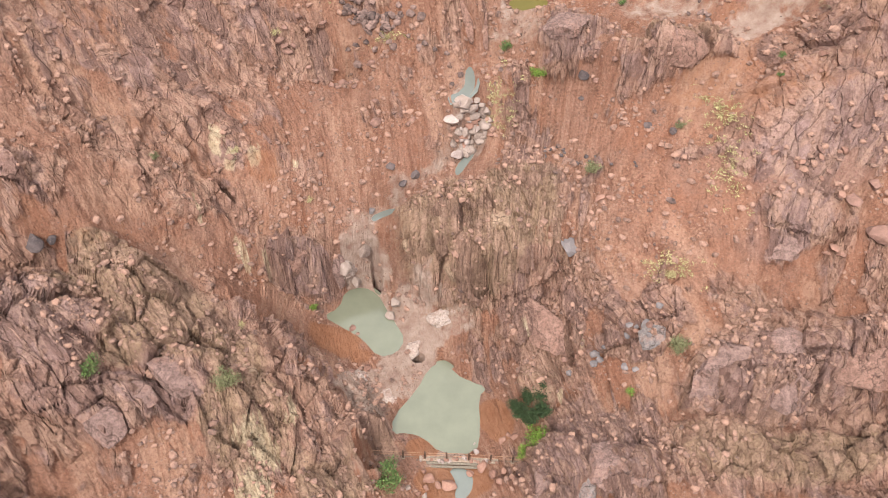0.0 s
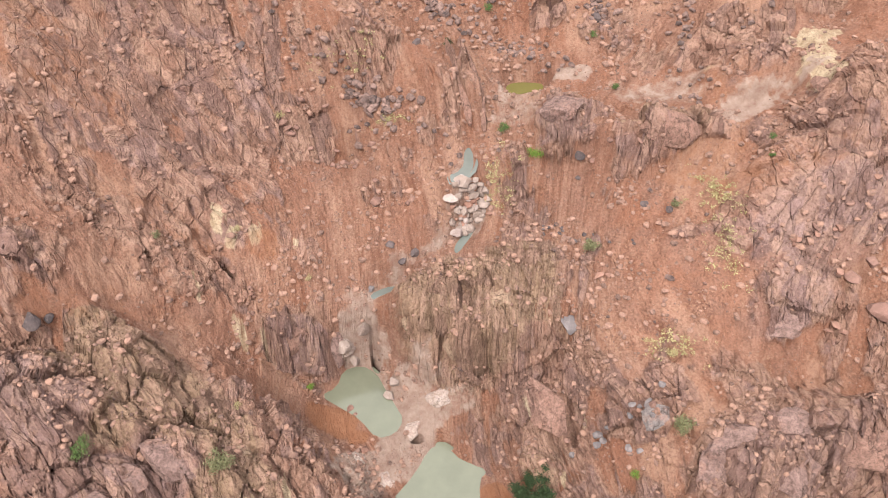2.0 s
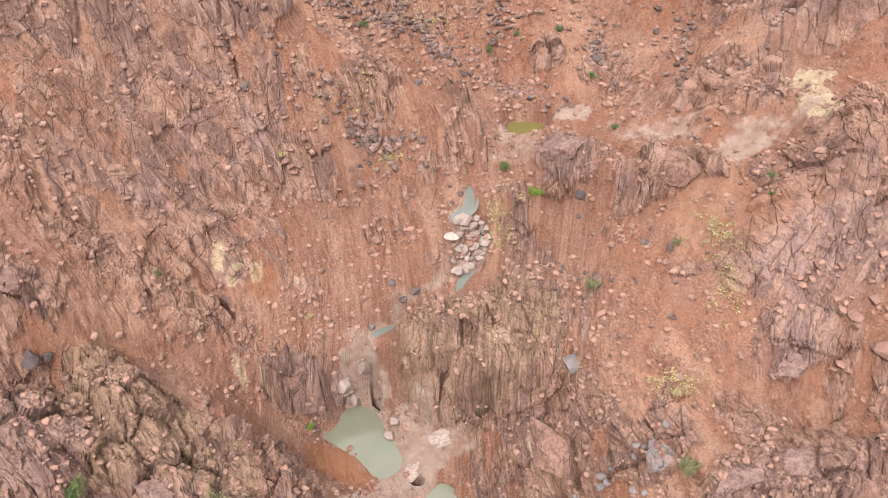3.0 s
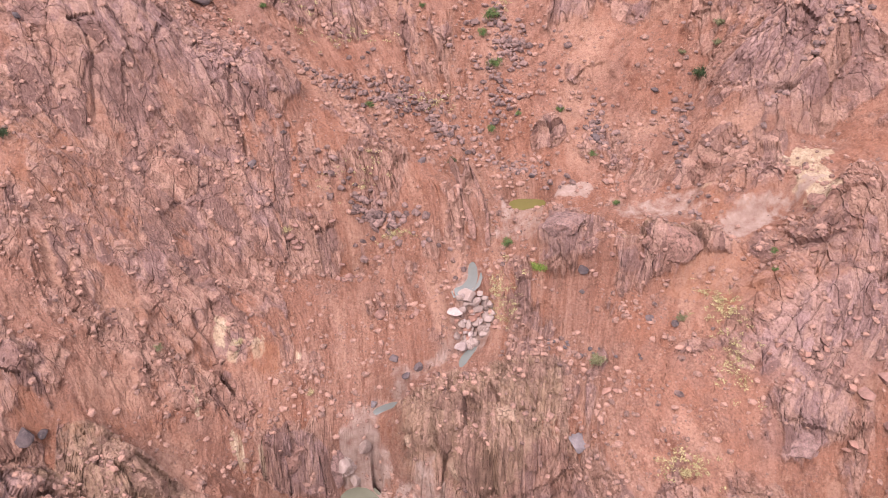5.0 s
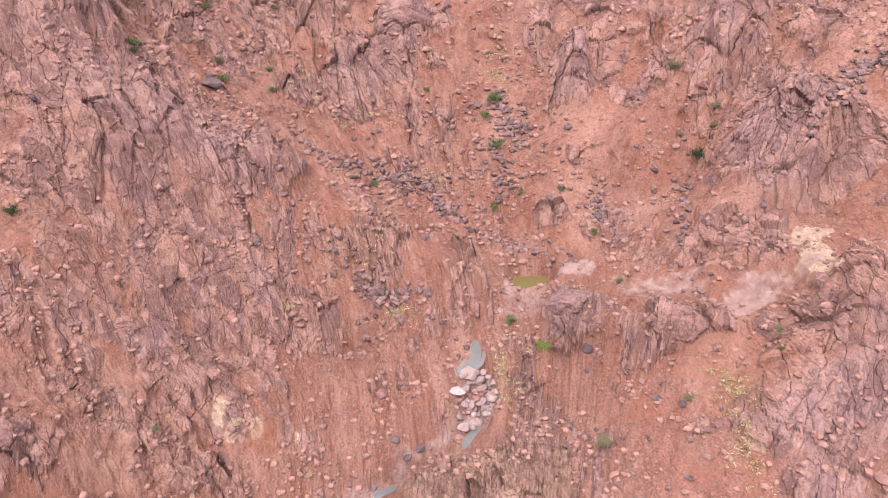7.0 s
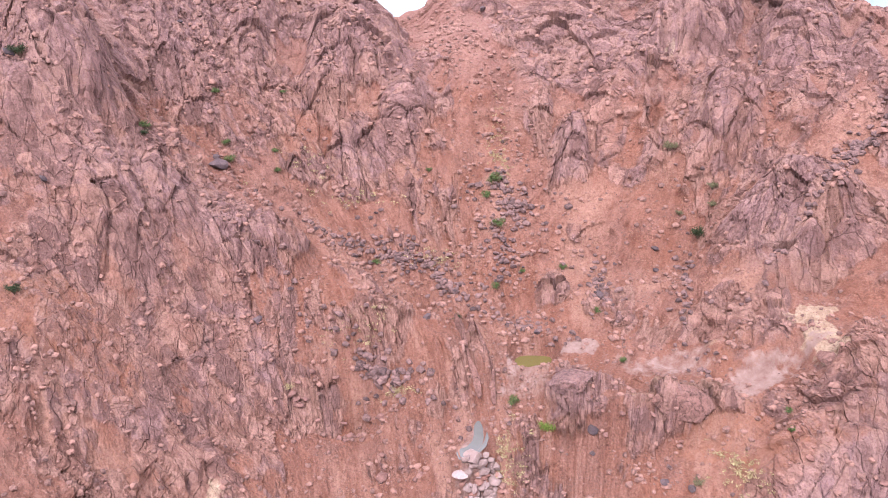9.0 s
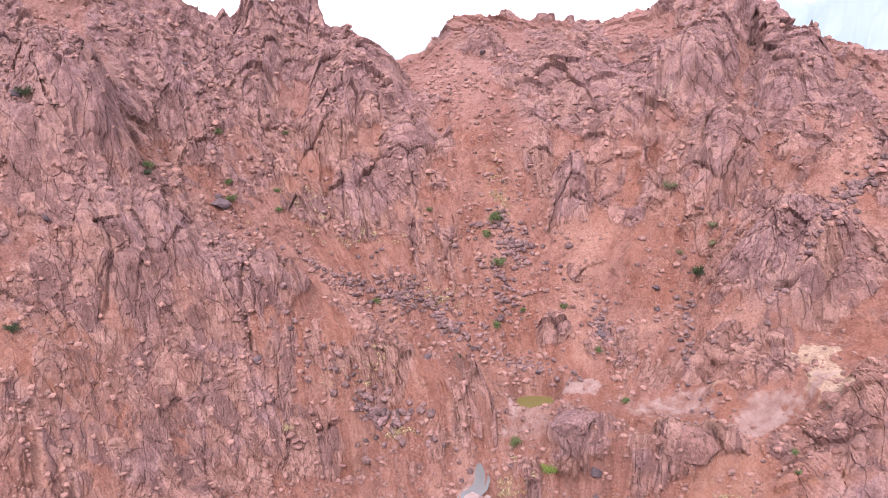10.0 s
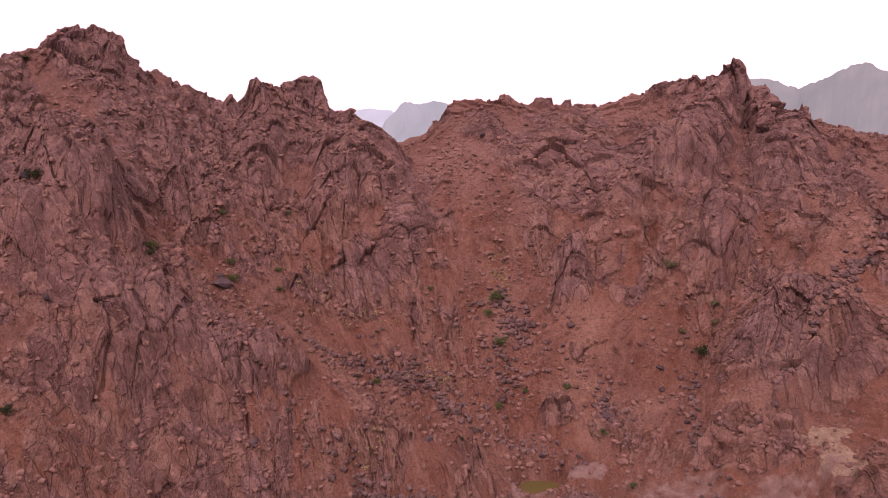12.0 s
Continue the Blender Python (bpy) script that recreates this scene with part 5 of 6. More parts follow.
def tube(bm, points, radii, sides=6):
    rings = []
    for i, (p, r) in enumerate(zip(points, radii)):
        q = points[min(i + 1, len(points) - 1)] - points[max(i - 1, 0)]
        turn = q.to_track_quat("Z", "Y")
        rings.append([bm.verts.new(p + turn @ Vector((r * math.cos(6.283 * k / sides), r * math.sin(6.283 * k / sides), 0))) for k in range(sides)])
    for a, b in zip(rings, rings[1:]):
        for k in range(sides):
            bm.faces.new((a[k], a[(k + 1) % sides], b[(k + 1) % sides], b[k]))
    bm.faces.new(rings[-1])


def leaf(bm, p, size, rng):
    """One leaf spray: a folded pair of blades."""
    a = Vector((rng.gauss(0, 1), rng.gauss(0, 1), rng.gauss(0.4, 0.8))).normalized()
    b = a.cross(Vector((rng.gauss(0, 1), rng.gauss(0, 1), rng.gauss(0, 1)))).normalized()
    c = a.cross(b)
    v = [bm.verts.new(p + q) for q in (-a * size, b * size * 0.45 + c * size * 0.15, a * size, -b * size * 0.45 + c * size * 0.15)]
    bm.faces.new((v[0], v[1], v[2]))
    bm.faces.new((v[0], v[2], v[3]))


def part(name, bm, material, parent, label=""):
    me = bpy.data.meshes.new(name)
    bm.to_mesh(me)
    bm.free()
    me.materials.append(material)
    ob = new(name, me)
    ob.parent = parent
    return tagged(ob, label)


def make_bush(seed, leaves, tall, gaps):
    """Meshes of a shrub one metre wide: its stems and its foliage."""
    rng = random.Random(seed)
    stems, crown = bmesh.new(), bmesh.new()
    tips = []
    for k in range(9):
        ang, lean = 6.283 * k / 9 + rng.uniform(-0.4, 0.4), rng.uniform(0.15, 0.46)
        top = Vector((lean * math.cos(ang), lean * math.sin(ang), tall * rng.uniform(0.55, 0.95)))
        mid = top * 0.5 + Vector((rng.uniform(-0.06, 0.06), rng.uniform(-0.06, 0.06), 0.05))
        tube(stems, [Vector((0, 0, -0.08)), mid, top], [0.02, 0.014, 0.006], 4)
        tips += [top, mid * 1.25, top * 0.85 + Vector((rng.uniform(-0.15, 0.15), rng.uniform(-0.15, 0.15), 0))]
    tips = [t for t in tips if rng.random() > gaps]
    for _ in range(leaves):
        t = rng.choice(tips)
        leaf(crown, t + Vector((rng.gauss(0, 0.085), rng.gauss(0, 0.085), rng.gauss(0, 0.07))), rng.uniform(0.025, 0.055), rng)
    return stems, crown


BUSH_KINDS = {"green": (900, 0.62, 0.12), "dark": (1100, 0.65, 0.08), "bright": (1000, 0.35, 0.1), "grey": (1100, 0.6, 0.2), "dry": (420, 0.5, 0.3)}
PATTERNS = {}
for _tone, (_n, _tall, _gaps) in BUSH_KINDS.items():
    PATTERNS[_tone] = []
    for _k in range(3):
        _stems, _crown = make_bush(_k * 13 + len(_tone), _n, _tall, _gaps)
        _made = []
        for _name, _bm, _mat in (("stem", _stems, BARK), ("foliage", _crown, LEAVES[_tone])):
            _me = bpy.data.meshes.new(_name)
            _bm.to_mesh(_me)
            _bm.free()
            _me.materials.append(_mat)
            _made.append((_name, _me))
        PATTERNS[_tone].append(_made)


bush(-31.0, 32.9, 1.83, "green")
bush(-20.2, 34.0, 2.32, "grey")
bush(24.7, 39.3, 2.25, "grey")
bush(-29.5, 55.6, 1.05, "grey")
bush(17.5, 57.6, 1.83, "grey")
bush(8.8, 74.1, 1.44, "green")
bush(12.2, 69.3, 1.80, "bright")
bush(-5.8, 75.9, 1.04, "dry")
bush(-19.3, 75.5, 1.33, "dry")
bush(19.9, 35.8, 0.87, "bright")
bush(24.7, 45.9, 1.27, "dry")
bush(-22.6, 60.3, 0.94, "dry")
bush(-20.2, 41.1, 0.95, "dry")
bush(27.4, 61.2, 1.09, "grey")
bush(-14.8, 57.7, 0.95, "dry")
bush(36.4, 61.3, 0.82, "green")
bush(10.3, 32.8, 2.11, "bright")
bush(9.0, 31.6, 1.61, "bright")
bush(-5.0, 28.6, 3.02, "green")
bush(-14.9, 49.6, 0.97, "bright")
bush(8.0, 104.3, 2.26, "green")
bush(6.8, 102.6, 1.55, "green")
bush(8.2, 99.2, 1.86, "green")
bush(7.6, 92.3, 1.31, "green")
bush(11.5, 94.0, 0.99, "green")
bush(20.9, 85.9, 1.19, "green")
bush(17.6, 94.9, 1.17, "green")
bush(36.9, 94.3, 2.07, "dark")
bush(39.4, 98.2, 1.58, "grey")
bush(-39.7, 92.2, 1.50, "green")
bush(-43.9, 65.4, 1.38, "dark")
bush(-31.8, 101.5, 1.40, "green")
bush(-25.4, 104.2, 1.15, "green")
bush(2.0, 85.7, 1.25, "dark")
bush(-9.7, 94.8, 1.16, "green")
bush(23.0, 78.2, 1.06, "green")
bush(-9.0, 83.1, 0.77, "dry")
bush(37.4, 63.8, 0.83, "green")
bush(-50.8, 86.6, 1.80, "dark")
bush(-39.4, 90.7, 1.16, "dark")
bush(-31.2, 99.5, 1.55, "green")
bush(-24.8, 101.9, 1.14, "green")
bush(34.6, 104.4, 1.84, "grey")
bush(-34.4, 106.7, 1.37, "green")
bush(-2.2, 105.5, 0.97, "green")
bush(39.0, 96.4, 1.31, "grey")
bush(-61.7, 106.0, 1.19, "dark")
bush(34.9, 98.0, 1.06, "grey")
bush(-25.4, 112.4, 0.94, "green")


# ---- set the waiting things on the ground ----
_place = np.array([(w[1], w[2]) for w in WAITING])
_gx, _gy, _gz, _ = surface(_place[:, 0], _place[:, 1])
_turns = random.Random(11)
for (what, x, y, size, tone, group), gx, gy, gz in zip(WAITING, _gx, _gy, _gz):
    base = Vector((float(gx), float(gy), float(gz)))
    if what == "boulder":
        ob = new("boulder", _turns.choice(SHAPES[tone]))
        ob.matrix_world = Matrix.Translation(base + Vector((0, 0, 0.18 * size))) @ Euler((_turns.uniform(-0.4, 0.4), _turns.uniform(-0.4, 0.4), _turns.uniform(0, 6.28))).to_matrix().to_4x4() @ Matrix.Scale(size, 4)
        tagged(ob, ("small " if size < 0.6 else "large " if size > 1.8 else "") + STONE_WORDS[tone], "boulder", group or "boulders")
    else:
        ob = new("shrub")
        ob.matrix_world = Matrix.Translation(base) @ pose(0, 0, 0, 0, 0, _turns.uniform(0, 360)) @ Matrix.Scale(size * 1.15, 4)
        for name, me in _turns.choice(PATTERNS[tone]):
            child = new(name, me)
            child.parent = ob
        tagged(ob, ("small " if size < 1.0 else "") + BUSH_WORDS[tone], "shrub", "shrubs")

# ---- broad slabs and blocks that stand proud of the slopes ----
def slab_material(name, dark, light):
    n = Nodes(name)
    p = n.place(1, 1, 0.7)
    warp = n.node("ShaderNodeVectorMath", 0, (("operation", "MULTIPLY_ADD"),), i0=n.node("ShaderNodeTexNoise", 1, (), Vector=p, Scale=0.9, Detail=4.0), i1=(2.2, 2.2, 2.2), i2=p)
    grain, grit = n.noise(p, 1.7, 6, 0.72, 0.3), n.noise(p, 4.5, 4, 0.78)
    col = n.mix(n.ramp(grain, 0.34, 0.66), dark, light)
    col = n.mix(n.ramp(n.noise(p, 0.45, 5, 0.7), 0.5, 0.66, 0, 0.6), col, (0.24, 0.13, 0.10))
    col = n.mix(n.ramp(grit, 0.36, 0.5, 0.5, 0), col, tuple(0.4 * c for c in dark))
    col = n.mix(n.ramp(grit, 0.56, 0.7, 0, 0.4), col, tuple(1.25 * c for c in light))
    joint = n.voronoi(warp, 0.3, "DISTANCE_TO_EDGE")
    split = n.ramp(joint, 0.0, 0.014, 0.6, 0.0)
    # the shade inside the cracks is painted as dark lines
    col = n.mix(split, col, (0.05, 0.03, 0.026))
    high = n.math("SUBTRACT", n.math("ADD", grain, n.math("MULTIPLY", grit, 0.35)), n.math("MULTIPLY", split, 0.8))
    n.bump(high, 0.85, 0.5)
    return n.finish(col, 0.9, 0.15)


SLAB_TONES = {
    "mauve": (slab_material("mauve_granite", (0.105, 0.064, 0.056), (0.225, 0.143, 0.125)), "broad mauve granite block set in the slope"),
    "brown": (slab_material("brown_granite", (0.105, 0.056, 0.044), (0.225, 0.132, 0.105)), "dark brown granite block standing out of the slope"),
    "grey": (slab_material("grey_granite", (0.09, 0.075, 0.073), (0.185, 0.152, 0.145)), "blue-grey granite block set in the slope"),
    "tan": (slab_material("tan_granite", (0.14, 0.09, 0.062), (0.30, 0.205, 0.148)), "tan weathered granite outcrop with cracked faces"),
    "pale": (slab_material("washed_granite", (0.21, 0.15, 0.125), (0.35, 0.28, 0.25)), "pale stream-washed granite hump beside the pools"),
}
SLAB_SHAPES = {}
for _tone, (_mat, _) in SLAB_TONES.items():
    SLAB_SHAPES[_tone] = []
    for _k in range(5):
        _me = stone_mesh(500 + 17 * _k + len(_tone), 13, 0.3 if _tone == "pale" else 0.08, 5)
        for _p in _me.polygons:
            _p.use_smooth = False
        for _v in _me.vertices:
            _q = _v.co.copy()
            _v.co *= 1 + 0.05 * noise.fractal(_q * 5, 1.0, 2.0, 4) + 0.05 * noise.noise(_q * 3 + Vector((_k, 3, 1)))
        _me.materials.append(_mat)
        SLAB_SHAPES[_tone].append(_me)
SLABS = []


def slab(x, y, wide, deep, tone):
    SLABS.append((x, y, wide, deep, tone))


def fin(x0, y0, x1, y1, width, height):
    """A long upright blade of rock."""
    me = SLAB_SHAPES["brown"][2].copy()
    ob = new("rock_fin", me)
    a, b = (Vector((x, y, float(surface(np.array([x]), np.array([y]))[2][0]))) for x, y in ((x0, y0), (x1, y1)))
    ob.matrix_world = Matrix.Translation((a + b) / 2 + Vector((0, 0, 0.2))) @ (b - a).to_track_quat("X", "Z").to_matrix().to_4x4() @ Matrix.Diagonal(((b - a).length * 1.0, width * 1.2, height * 1.2, 1))
    tagged(ob, "leaning blade of dark brown granite beside the gully", "rock")


slab(29.1, 36.5, 6.7, 6.4, "mauve")
slab(33.5, 33.4, 5.6, 5.6, "mauve")
slab(33.8, 36.8, 5.6, 4.9, "mauve")
slab(40.2, 35.0, 5.1, 7.5, "brown")
slab(26.8, 34.5, 4.3, 4.8, "mauve")
slab(-24.3, 34.1, 5.4, 3.7, "mauve")
slab(-29.2, 29.2, 3.4, 4.4, "mauve")
slab(16.6, 28.4, 5.8, 6.8, "mauve")
slab(13.8, 26.5, 3.5, 3.8, "grey")
slab(10.6, 27.3, 4.7, 6.8, "mauve")
slab(-27.3, 32.2, 3.4, 3.0, "mauve")
slab(35.6, 46.3, 3.8, 3.3, "mauve")
slab(22.2, 40.4, 2.4, 3.2, "grey")
slab(-16.3, 52.6, 4.0, 4.4, "brown")
slab(-12.4, 53.4, 2.8, 5.4, "mauve")
slab(11.9, 43.6, 3.8, 7.5, "brown")
slab(15.2, 72.1, 4.9, 4.5, "mauve")
slab(26.2, 66.9, 7.5, 3.6, "brown")
slab(42.1, 65.9, 2.0, 4.0, "brown")
slab(2.2, 50.0, 3.2, 3.3, "tan")
slab(-3.1, 53.2, 3.3, 3.4, "tan")
slab(6.9, 52.6, 3.7, 2.8, "tan")
slab(-18.9, 37.1, 3.5, 4.6, "tan")
slab(-5.3, 39.4, 3.3, 3.1, "pale")
slab(-8.5, 41.3, 2.9, 2.9, "pale")
slab(-3.1, 45.1, 2.7, 2.6, "pale")
slab(0.6, 47.9, 4.0, 3.5, "pale")
slab(-10.3, 54.7, 2.4, 4.2, "pale")
fin(1.8, 86.4, 4.6, 76.0, 1.9, 5.4)
fin(4.2, 85.4, 6.4, 75.4, 1.7, 4.8)

_at = np.array([(s[0], s[1]) for s in SLABS])
_sx, _sy, _sz, _ = surface(_at[:, 0], _at[:, 1])
_lx = land(_at[:, 0] + 1.5, _at[:, 1]) - land(_at[:, 0] - 1.5, _at[:, 1])
_ly = land(_at[:, 0], _at[:, 1] + 1.5) - land(_at[:, 0], _at[:, 1] - 1.5)
_pick = random.Random(77)
for (x, y, wide, deep, tone), sx, sy, sz, gx, gy in zip(SLABS, _sx, _sy, _sz, _lx, _ly):
    normal = Vector((-gx / 3, -gy / 3, 1)).normalized()
    thick = 0.62 * min(wide, deep)
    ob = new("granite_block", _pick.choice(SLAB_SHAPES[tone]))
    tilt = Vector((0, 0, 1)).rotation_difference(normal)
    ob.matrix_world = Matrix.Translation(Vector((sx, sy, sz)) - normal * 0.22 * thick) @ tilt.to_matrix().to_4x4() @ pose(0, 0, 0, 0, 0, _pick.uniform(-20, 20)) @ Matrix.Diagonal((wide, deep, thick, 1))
    tagged(ob, SLAB_TONES[tone][1], "rock", "granite blocks")

# ---- loose stones of the scree ----
def stone_mass(name, x, y, size, material, label, seed, sink=0.1):
    """Many stones on the ground, joined."""
    rng = np.random.default_rng(seed)
    px, py, pz, _ = surface(x, y)
    shapes = []
    for k in range(6):
        me = stone_mesh(200 + k, 6, 0.0, 1)
        co = np.empty(len(me.vertices) * 3, np.float32)
        me.vertices.foreach_get("co", co)
        tri = np.empty(len(me.polygons) * 3, np.int32)
        me.loops.foreach_get("vertex_index", tri)
        shapes.append((co.reshape(-1, 3), tri.reshape(-1, 3)))
        bpy.data.meshes.remove(me)
    verts, faces, start = [], [], 0
    spin = rng.uniform(0, 6.283, len(x))
    for i in range(len(x)):
        co, tri = shapes[i % 6]
        c, s = math.cos(spin[i]), math.sin(spin[i])
        q = co * size[i]
        verts.append(np.stack([q[:, 0] * c - q[:, 1] * s + px[i], q[:, 0] * s + q[:, 1] * c + py[i], q[:, 2] + pz[i] + sink * size[i]], -1))
        faces.append(tri + start)
        start += len(co)
    verts, faces = np.concatenate(verts), np.concatenate(faces)
    me = bpy.data.meshes.new(name)
    me.vertices.add(len(verts))
    me.vertices.foreach_set("co", verts.astype(np.float32).ravel())
    me.loops.add(faces.size)
    me.loops.foreach_set("vertex_index", faces.astype(np.int32).ravel())
    me.polygons.add(len(faces))
    me.polygons.foreach_set("loop_start", np.arange(0, faces.size, 3, dtype=np.int32))
    me.update(calc_edges=True)
    me.polygons.foreach_set("use_smooth", np.zeros(len(faces), bool))
    me.materials.append(material)
    return tagged(new(name, me), label, "stones", kind="stuff")


def scree():
    rng = np.random.default_rng(23)
    count = 76000
    rho = 24 + 122 * rng.random(count) ** 0.85
    ang = np.radians(rng.uniform(-50, 50, count))
    x, y = rho * np.sin(ang), rho * np.cos(ang)
    crowd = fbm(x / 7, y / 7, x * 0 + 11, 3)
    flow = np.minimum(np.minimum(along("gully", x, y), along("scree_left", x, y)), along("upper_stream", x, y) + 1.5)
    keep = rng.random(count) < np.clip(0.3 + 1.4 * crowd + 0.6 * np.exp(-flow / 4), 0.03, 1)
    for _, _, points, _ in POOLS.values():
        keep &= inside(points, x, y) > 0.4
    keep &= patches(MUDDY, x, y, 0, 0, 0) < 0.5
    x, y = x[keep], y[keep]
    size = (0.17 + 0.75 * rng.random(len(x)) ** 5.0) * (0.85 + 0.004 * np.hypot(x, y))
    stone_mass("scree", x, y, size, TALUS, "loose angular red stones scattered over the slopes", 4)


scree()
_fall = np.array(ROCKFALL)
stone_mass("rock_fall", _fall[:, 0], _fall[:, 1], 1.25 * _fall[:, 2], FALLEN, "dark varnished boulders fallen in the high gullies", 6, 0.2)

# ---- dry grass ----
TUFTS = []


def tufts(x, y, a, b, count):
    rng = random.Random(int(x * 7 + y * 3))
    for _ in range(count):
        u, v = rng.gauss(0, 0.6), rng.gauss(0, 0.6)
        TUFTS.append((x + u * a[0] + v * b[0], y + u * a[1] + v * b[1], rng.uniform(0.3, 0.75)))


tufts(31.3, 54.5, (1.4, -0.8), (0.4, 3.0), 60)
tufts(7.9, 68.1, (1.8, -0.8), (0.1, 3.3), 60)
tufts(25.2, 46.6, (2.7, -0.5), (0.1, 1.1), 50)
tufts(-5.4, 75.9, (1.7, -0.5), (0.1, 0.5), 20)
tufts(-1.2, 96.2, (4.0, -0.6), (-0.0, 1.0), 40)
tufts(31.5, 62.6, (1.5, -2.1), (0.3, 1.0), 40)
tufts(9.5, 107.8, (0.9, -0.1), (0.2, 3.5), 40)
tufts(31.6, 59.9, (1.4, -1.1), (0.2, 0.8), 25)
tufts(-10.5, 81.7, (3.9, 0.4), (-0.1, 1.4), 30)
tufts(8.6, 111.1, (1.3, 0.2), (0.1, 3.3), 40)
tufts(-14.1, 101.2, (6.8, 1.3), (-0.1, 1.0), 30)
tufts(-19.6, 104.3, (5.1, 0.2), (-0.2, 2.1), 20)


def dry_grass():
    rng = random.Random(3)
    at = np.array(TUFTS)
    px, py, pz, _ = surface(at[:, 0], at[:, 1])
    bm = bmesh.new()
    for x, y, z, s in zip(px, py, pz, at[:, 2]):
        base = Vector((float(x), float(y), float(z)))
        for _ in range(16):
            leaf(bm, base + Vector((rng.gauss(0, 0.4 * s), rng.gauss(0, 0.4 * s), rng.uniform(0.05, 0.55) * s)), rng.uniform(0.12, 0.3) * s, rng)
    me = bpy.data.meshes.new("dry_grass")
    bm.to_mesh(me)
    bm.free()
    me.materials.append(LEAVES["dry"])
    tagged(new("dry_grass", me), "tufts of pale yellow dry grass among stones", "grass", kind="stuff")


dry_grass()


# ---- the acacia beside the lowest pool ----
def ground_z(x, y):
    px, py, pz, _ = surface(np.array([x], float), np.array([y], float))
    return float(pz[0])


def acacia(x, y, high, wide):
    rng = random.Random(41)
    thing = new("acacia_tree")
    thing.location = (x, y, ground_z(x, y) - 0.1)
    wood, crown = bmesh.new(), bmesh.new()
    fork = Vector((0.1, 0.05, 0.28 * high))
    tube(wood, [Vector((0, 0, -0.3)), Vector((0.03, 0.02, 0.14 * high)), fork], [0.16, 0.13, 0.11], 8)
    part("trunk", wood, BARK, thing)
    for k in range(9):
        ang = 6.283 * k / 9 + rng.uniform(-0.3, 0.3)
        reach = wide * rng.uniform(0.25, 0.46)
        tip = Vector((reach * math.cos(ang), reach * math.sin(ang), high * rng.uniform(0.5, 0.9)))
        bend = fork.lerp(tip, 0.5) + Vector((rng.uniform(-0.2, 0.2), rng.uniform(-0.2, 0.2), 0.2))
        limb = bmesh.new()
        tube(limb, [fork, bend, tip], [0.08, 0.05, 0.02], 6)
        part("limb", limb, BARK, thing)
        for c in range(9):
            spot = bend.lerp(tip, rng.uniform(0.2, 1.1)) + Vector((rng.gauss(0, 0.3), rng.gauss(0, 0.3), rng.gauss(0, 0.22)))
            for _ in range(80):
                leaf(crown, spot + Vector((rng.gauss(0, 0.22), rng.gauss(0, 0.22), rng.gauss(0, 0.15))), rng.uniform(0.08, 0.16), rng)
    part("crown", crown, LEAVES["dark"], thing, "dark green feathery crown")
    tagged(thing, "dark-green acacia tree on the muddy pool bank", "tree")


acacia(9.9, 35.4, 3.4, 4.6)


# ---- the low dam below the pool, with its fence ----
def plain_material(name, a, b, rough, metal=0.0):
    n = Nodes(name)
    col = n.mix(n.ramp(n.noise(n.place(), 6.0, 5, 0.7), 0.35, 0.65), a, b)
    n.put(metal, n.bsdf.inputs["Metallic"])
    n.bump(n.noise(n.place(), 18.0, 4), 0.4, 0.02)
    return n.finish(col, rough, 0.3)


RUST = plain_material("rusted_steel", (0.035, 0.022, 0.018), (0.10, 0.05, 0.03), 0.75, 0.3)
WIRE = plain_material("orange_rail", (0.20, 0.10, 0.06), (0.28, 0.16, 0.10), 0.7)
TIMBER = plain_material("weathered_timber", (0.07, 0.056, 0.042), (0.15, 0.12, 0.095), 0.9)
MORTAR = plain_material("rubble_masonry", (0.12, 0.085, 0.065), (0.23, 0.17, 0.13), 0.95)


def box(bm, centre, half, turn=0.0, bevel=0.02):
    made = bmesh.ops.create_cube(bm, size=1.0, matrix=Matrix.Translation(centre) @ Matrix.Rotation(turn, 4, "Z") @ Matrix.Diagonal((*(2 * h for h in half), 1)))
    edges = list({e for v in made["verts"] for e in v.link_edges})
    bmesh.ops.bevel(bm, geom=edges, offset=bevel, segments=1, affect="EDGES", clamp_overlap=True)


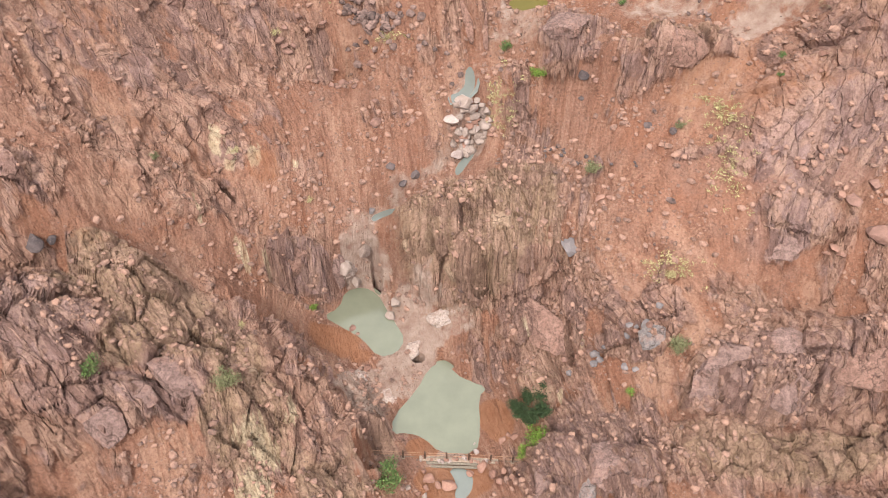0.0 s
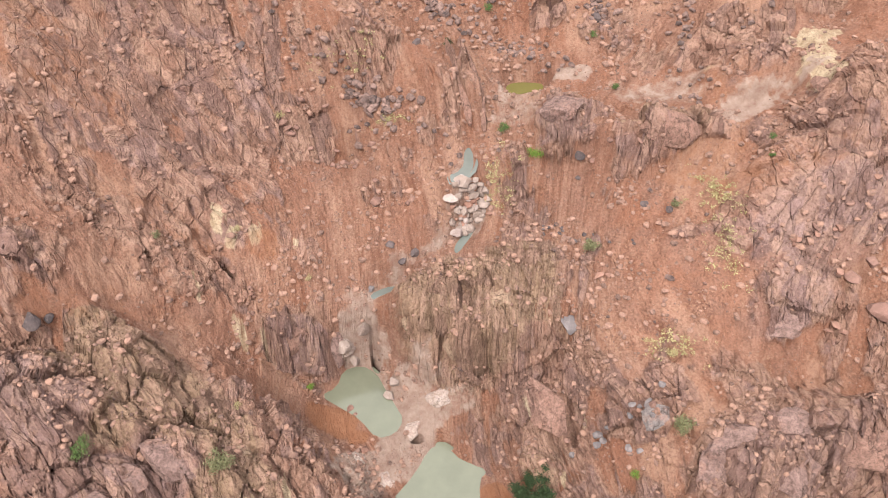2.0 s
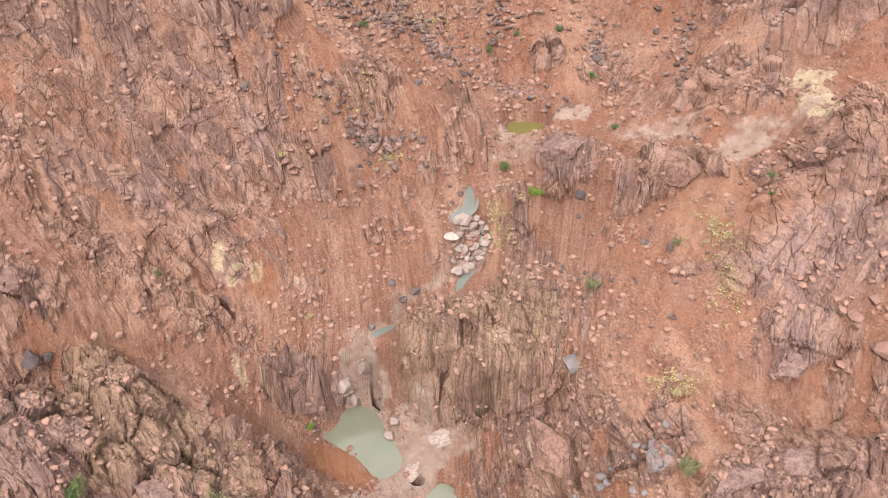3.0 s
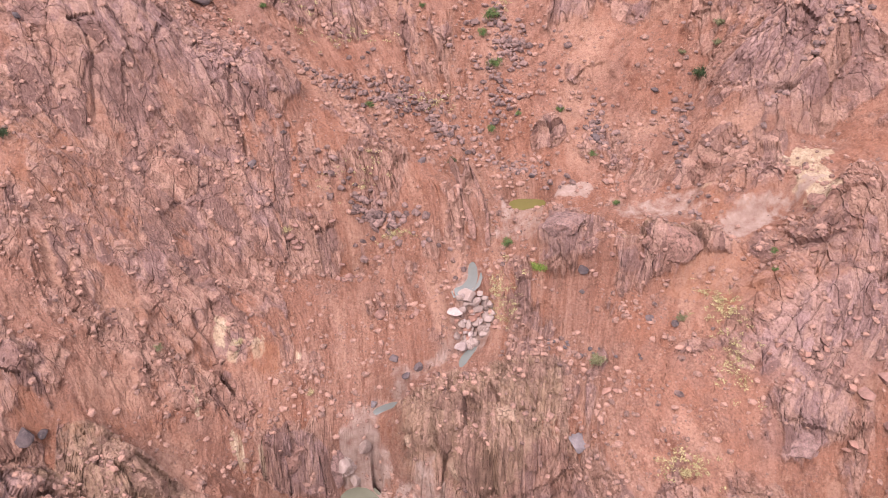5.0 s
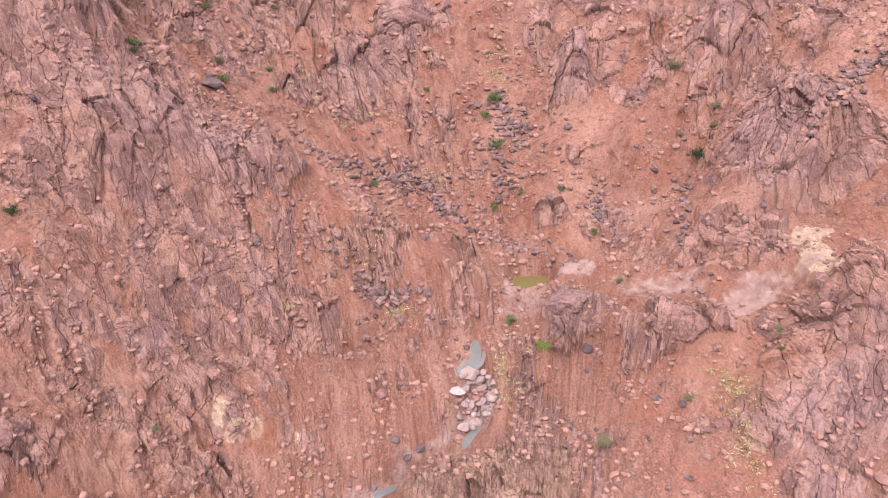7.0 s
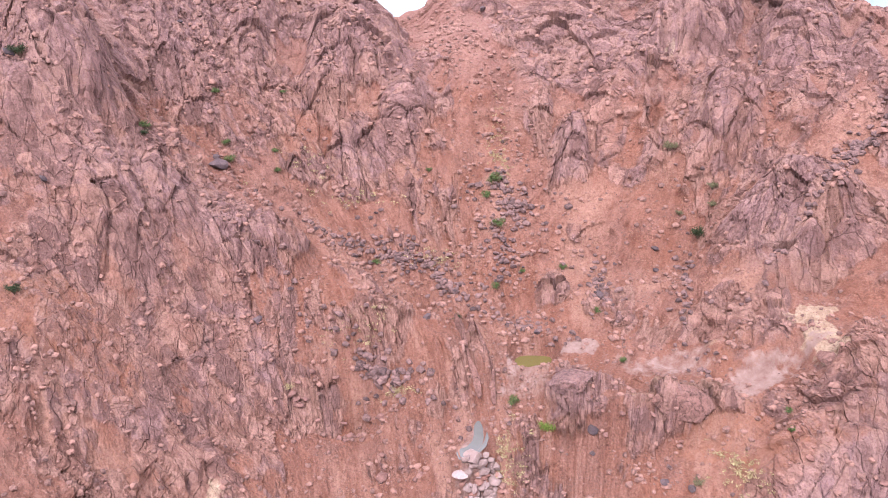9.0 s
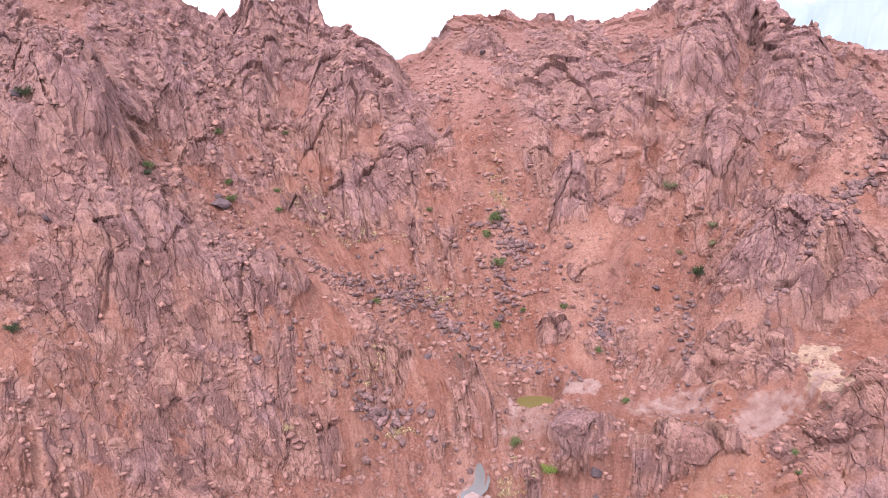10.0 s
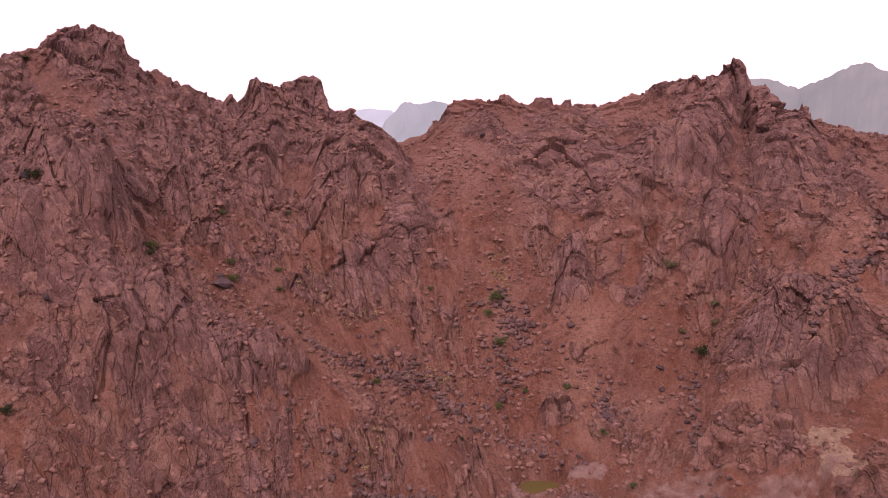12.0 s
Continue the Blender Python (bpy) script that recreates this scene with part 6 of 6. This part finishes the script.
def dam_and_fence(ends, level):
    rng = random.Random(8)
    a, b = Vector((*ends[0], 0)), Vector((*ends[1], 0))
    line = b - a
    turn = math.atan2(line.y, line.x)
    dam = new("stone_dam")
    dam.location = (0, 0, level)
    core = bmesh.new()
    mid = a.lerp(b, 0.58)
    box(core, mid + Vector((0, 0, -0.25)), (line.length * 0.27, 0.28, 0.4), turn, 0.05)
    part("core", core, MORTAR, dam)
    side = Vector((-line.y, line.x, 0)).normalized()
    for k in range(22):
        s = 0.32 + 0.52 * k / 21
        q = a.lerp(b, s) + side * rng.uniform(-0.3, 0.25)
        me = rng.choice(SHAPES["red" if rng.random() < 0.7 else "grey"])
        stone = new("stone", me)
        stone.parent = dam
        stone.matrix_local = Matrix.Translation(q + Vector((0, 0, rng.uniform(0.05, 0.2)))) @ pose(0, 0, 0, 0, 0, rng.uniform(0, 360)) @ Matrix.Scale(rng.uniform(0.35, 0.62), 4)
    for k, (off, z) in enumerate(((-0.45, -0.05), (-0.75, -0.2))):
        plank = bmesh.new()
        box(plank, a.lerp(b, 0.56) + side * off + Vector((0, 0, z + 0.1)), (line.length * (0.2 - 0.03 * k), 0.13, 0.05), turn + 0.015 * k, 0.01)
        part("plank", plank, TIMBER, dam)
    tagged(dam, "low rubble dam with weathered planks across the stream", "dam")

    fence = new("fence")
    fence.location = (0, 0, level)
    posts = []
    for k in range(6):
        q = a.lerp(b, 0.2 + 0.745 * k / 5)
        lean = Vector((rng.uniform(-0.05, 0.05), rng.uniform(-0.05, 0.05), 0))
        post = bmesh.new()
        tube(post, [q + Vector((0, 0, -0.5)), q + lean * 0.5 + Vector((0, 0, 0.7)), q + lean + Vector((0, 0, 1.55))], [0.1, 0.095, 0.09], 8)
        part("post", post, RUST, fence)
        foot = bmesh.new()
        box(foot, q + Vector((0, 0, -0.02)), (0.2, 0.2, 0.14), turn, 0.04)
        part("footing", foot, MORTAR, fence, "pale concrete footing")
        posts.append(q + lean)
    for z, mat, name in ((1.35, WIRE, "rail"), (0.75, WIRE, "rail"), (0.3, TIMBER, "rail")):
        rail = bmesh.new()
        pts = [a + Vector((0, 0, z + 0.1))] + [p + Vector((0, 0, z + rng.uniform(-0.04, 0.04))) for p in posts] + [b + Vector((0, 0, z))]
        tube(rail, pts, [0.022] * len(pts), 6)
        part(name, rail, mat, fence)
    tagged(fence, "rusty post-and-rail fence standing along the stone dam", "fence")


dam_and_fence(((-6.8, 31.9), (8.6, 31.0)), 0.25)
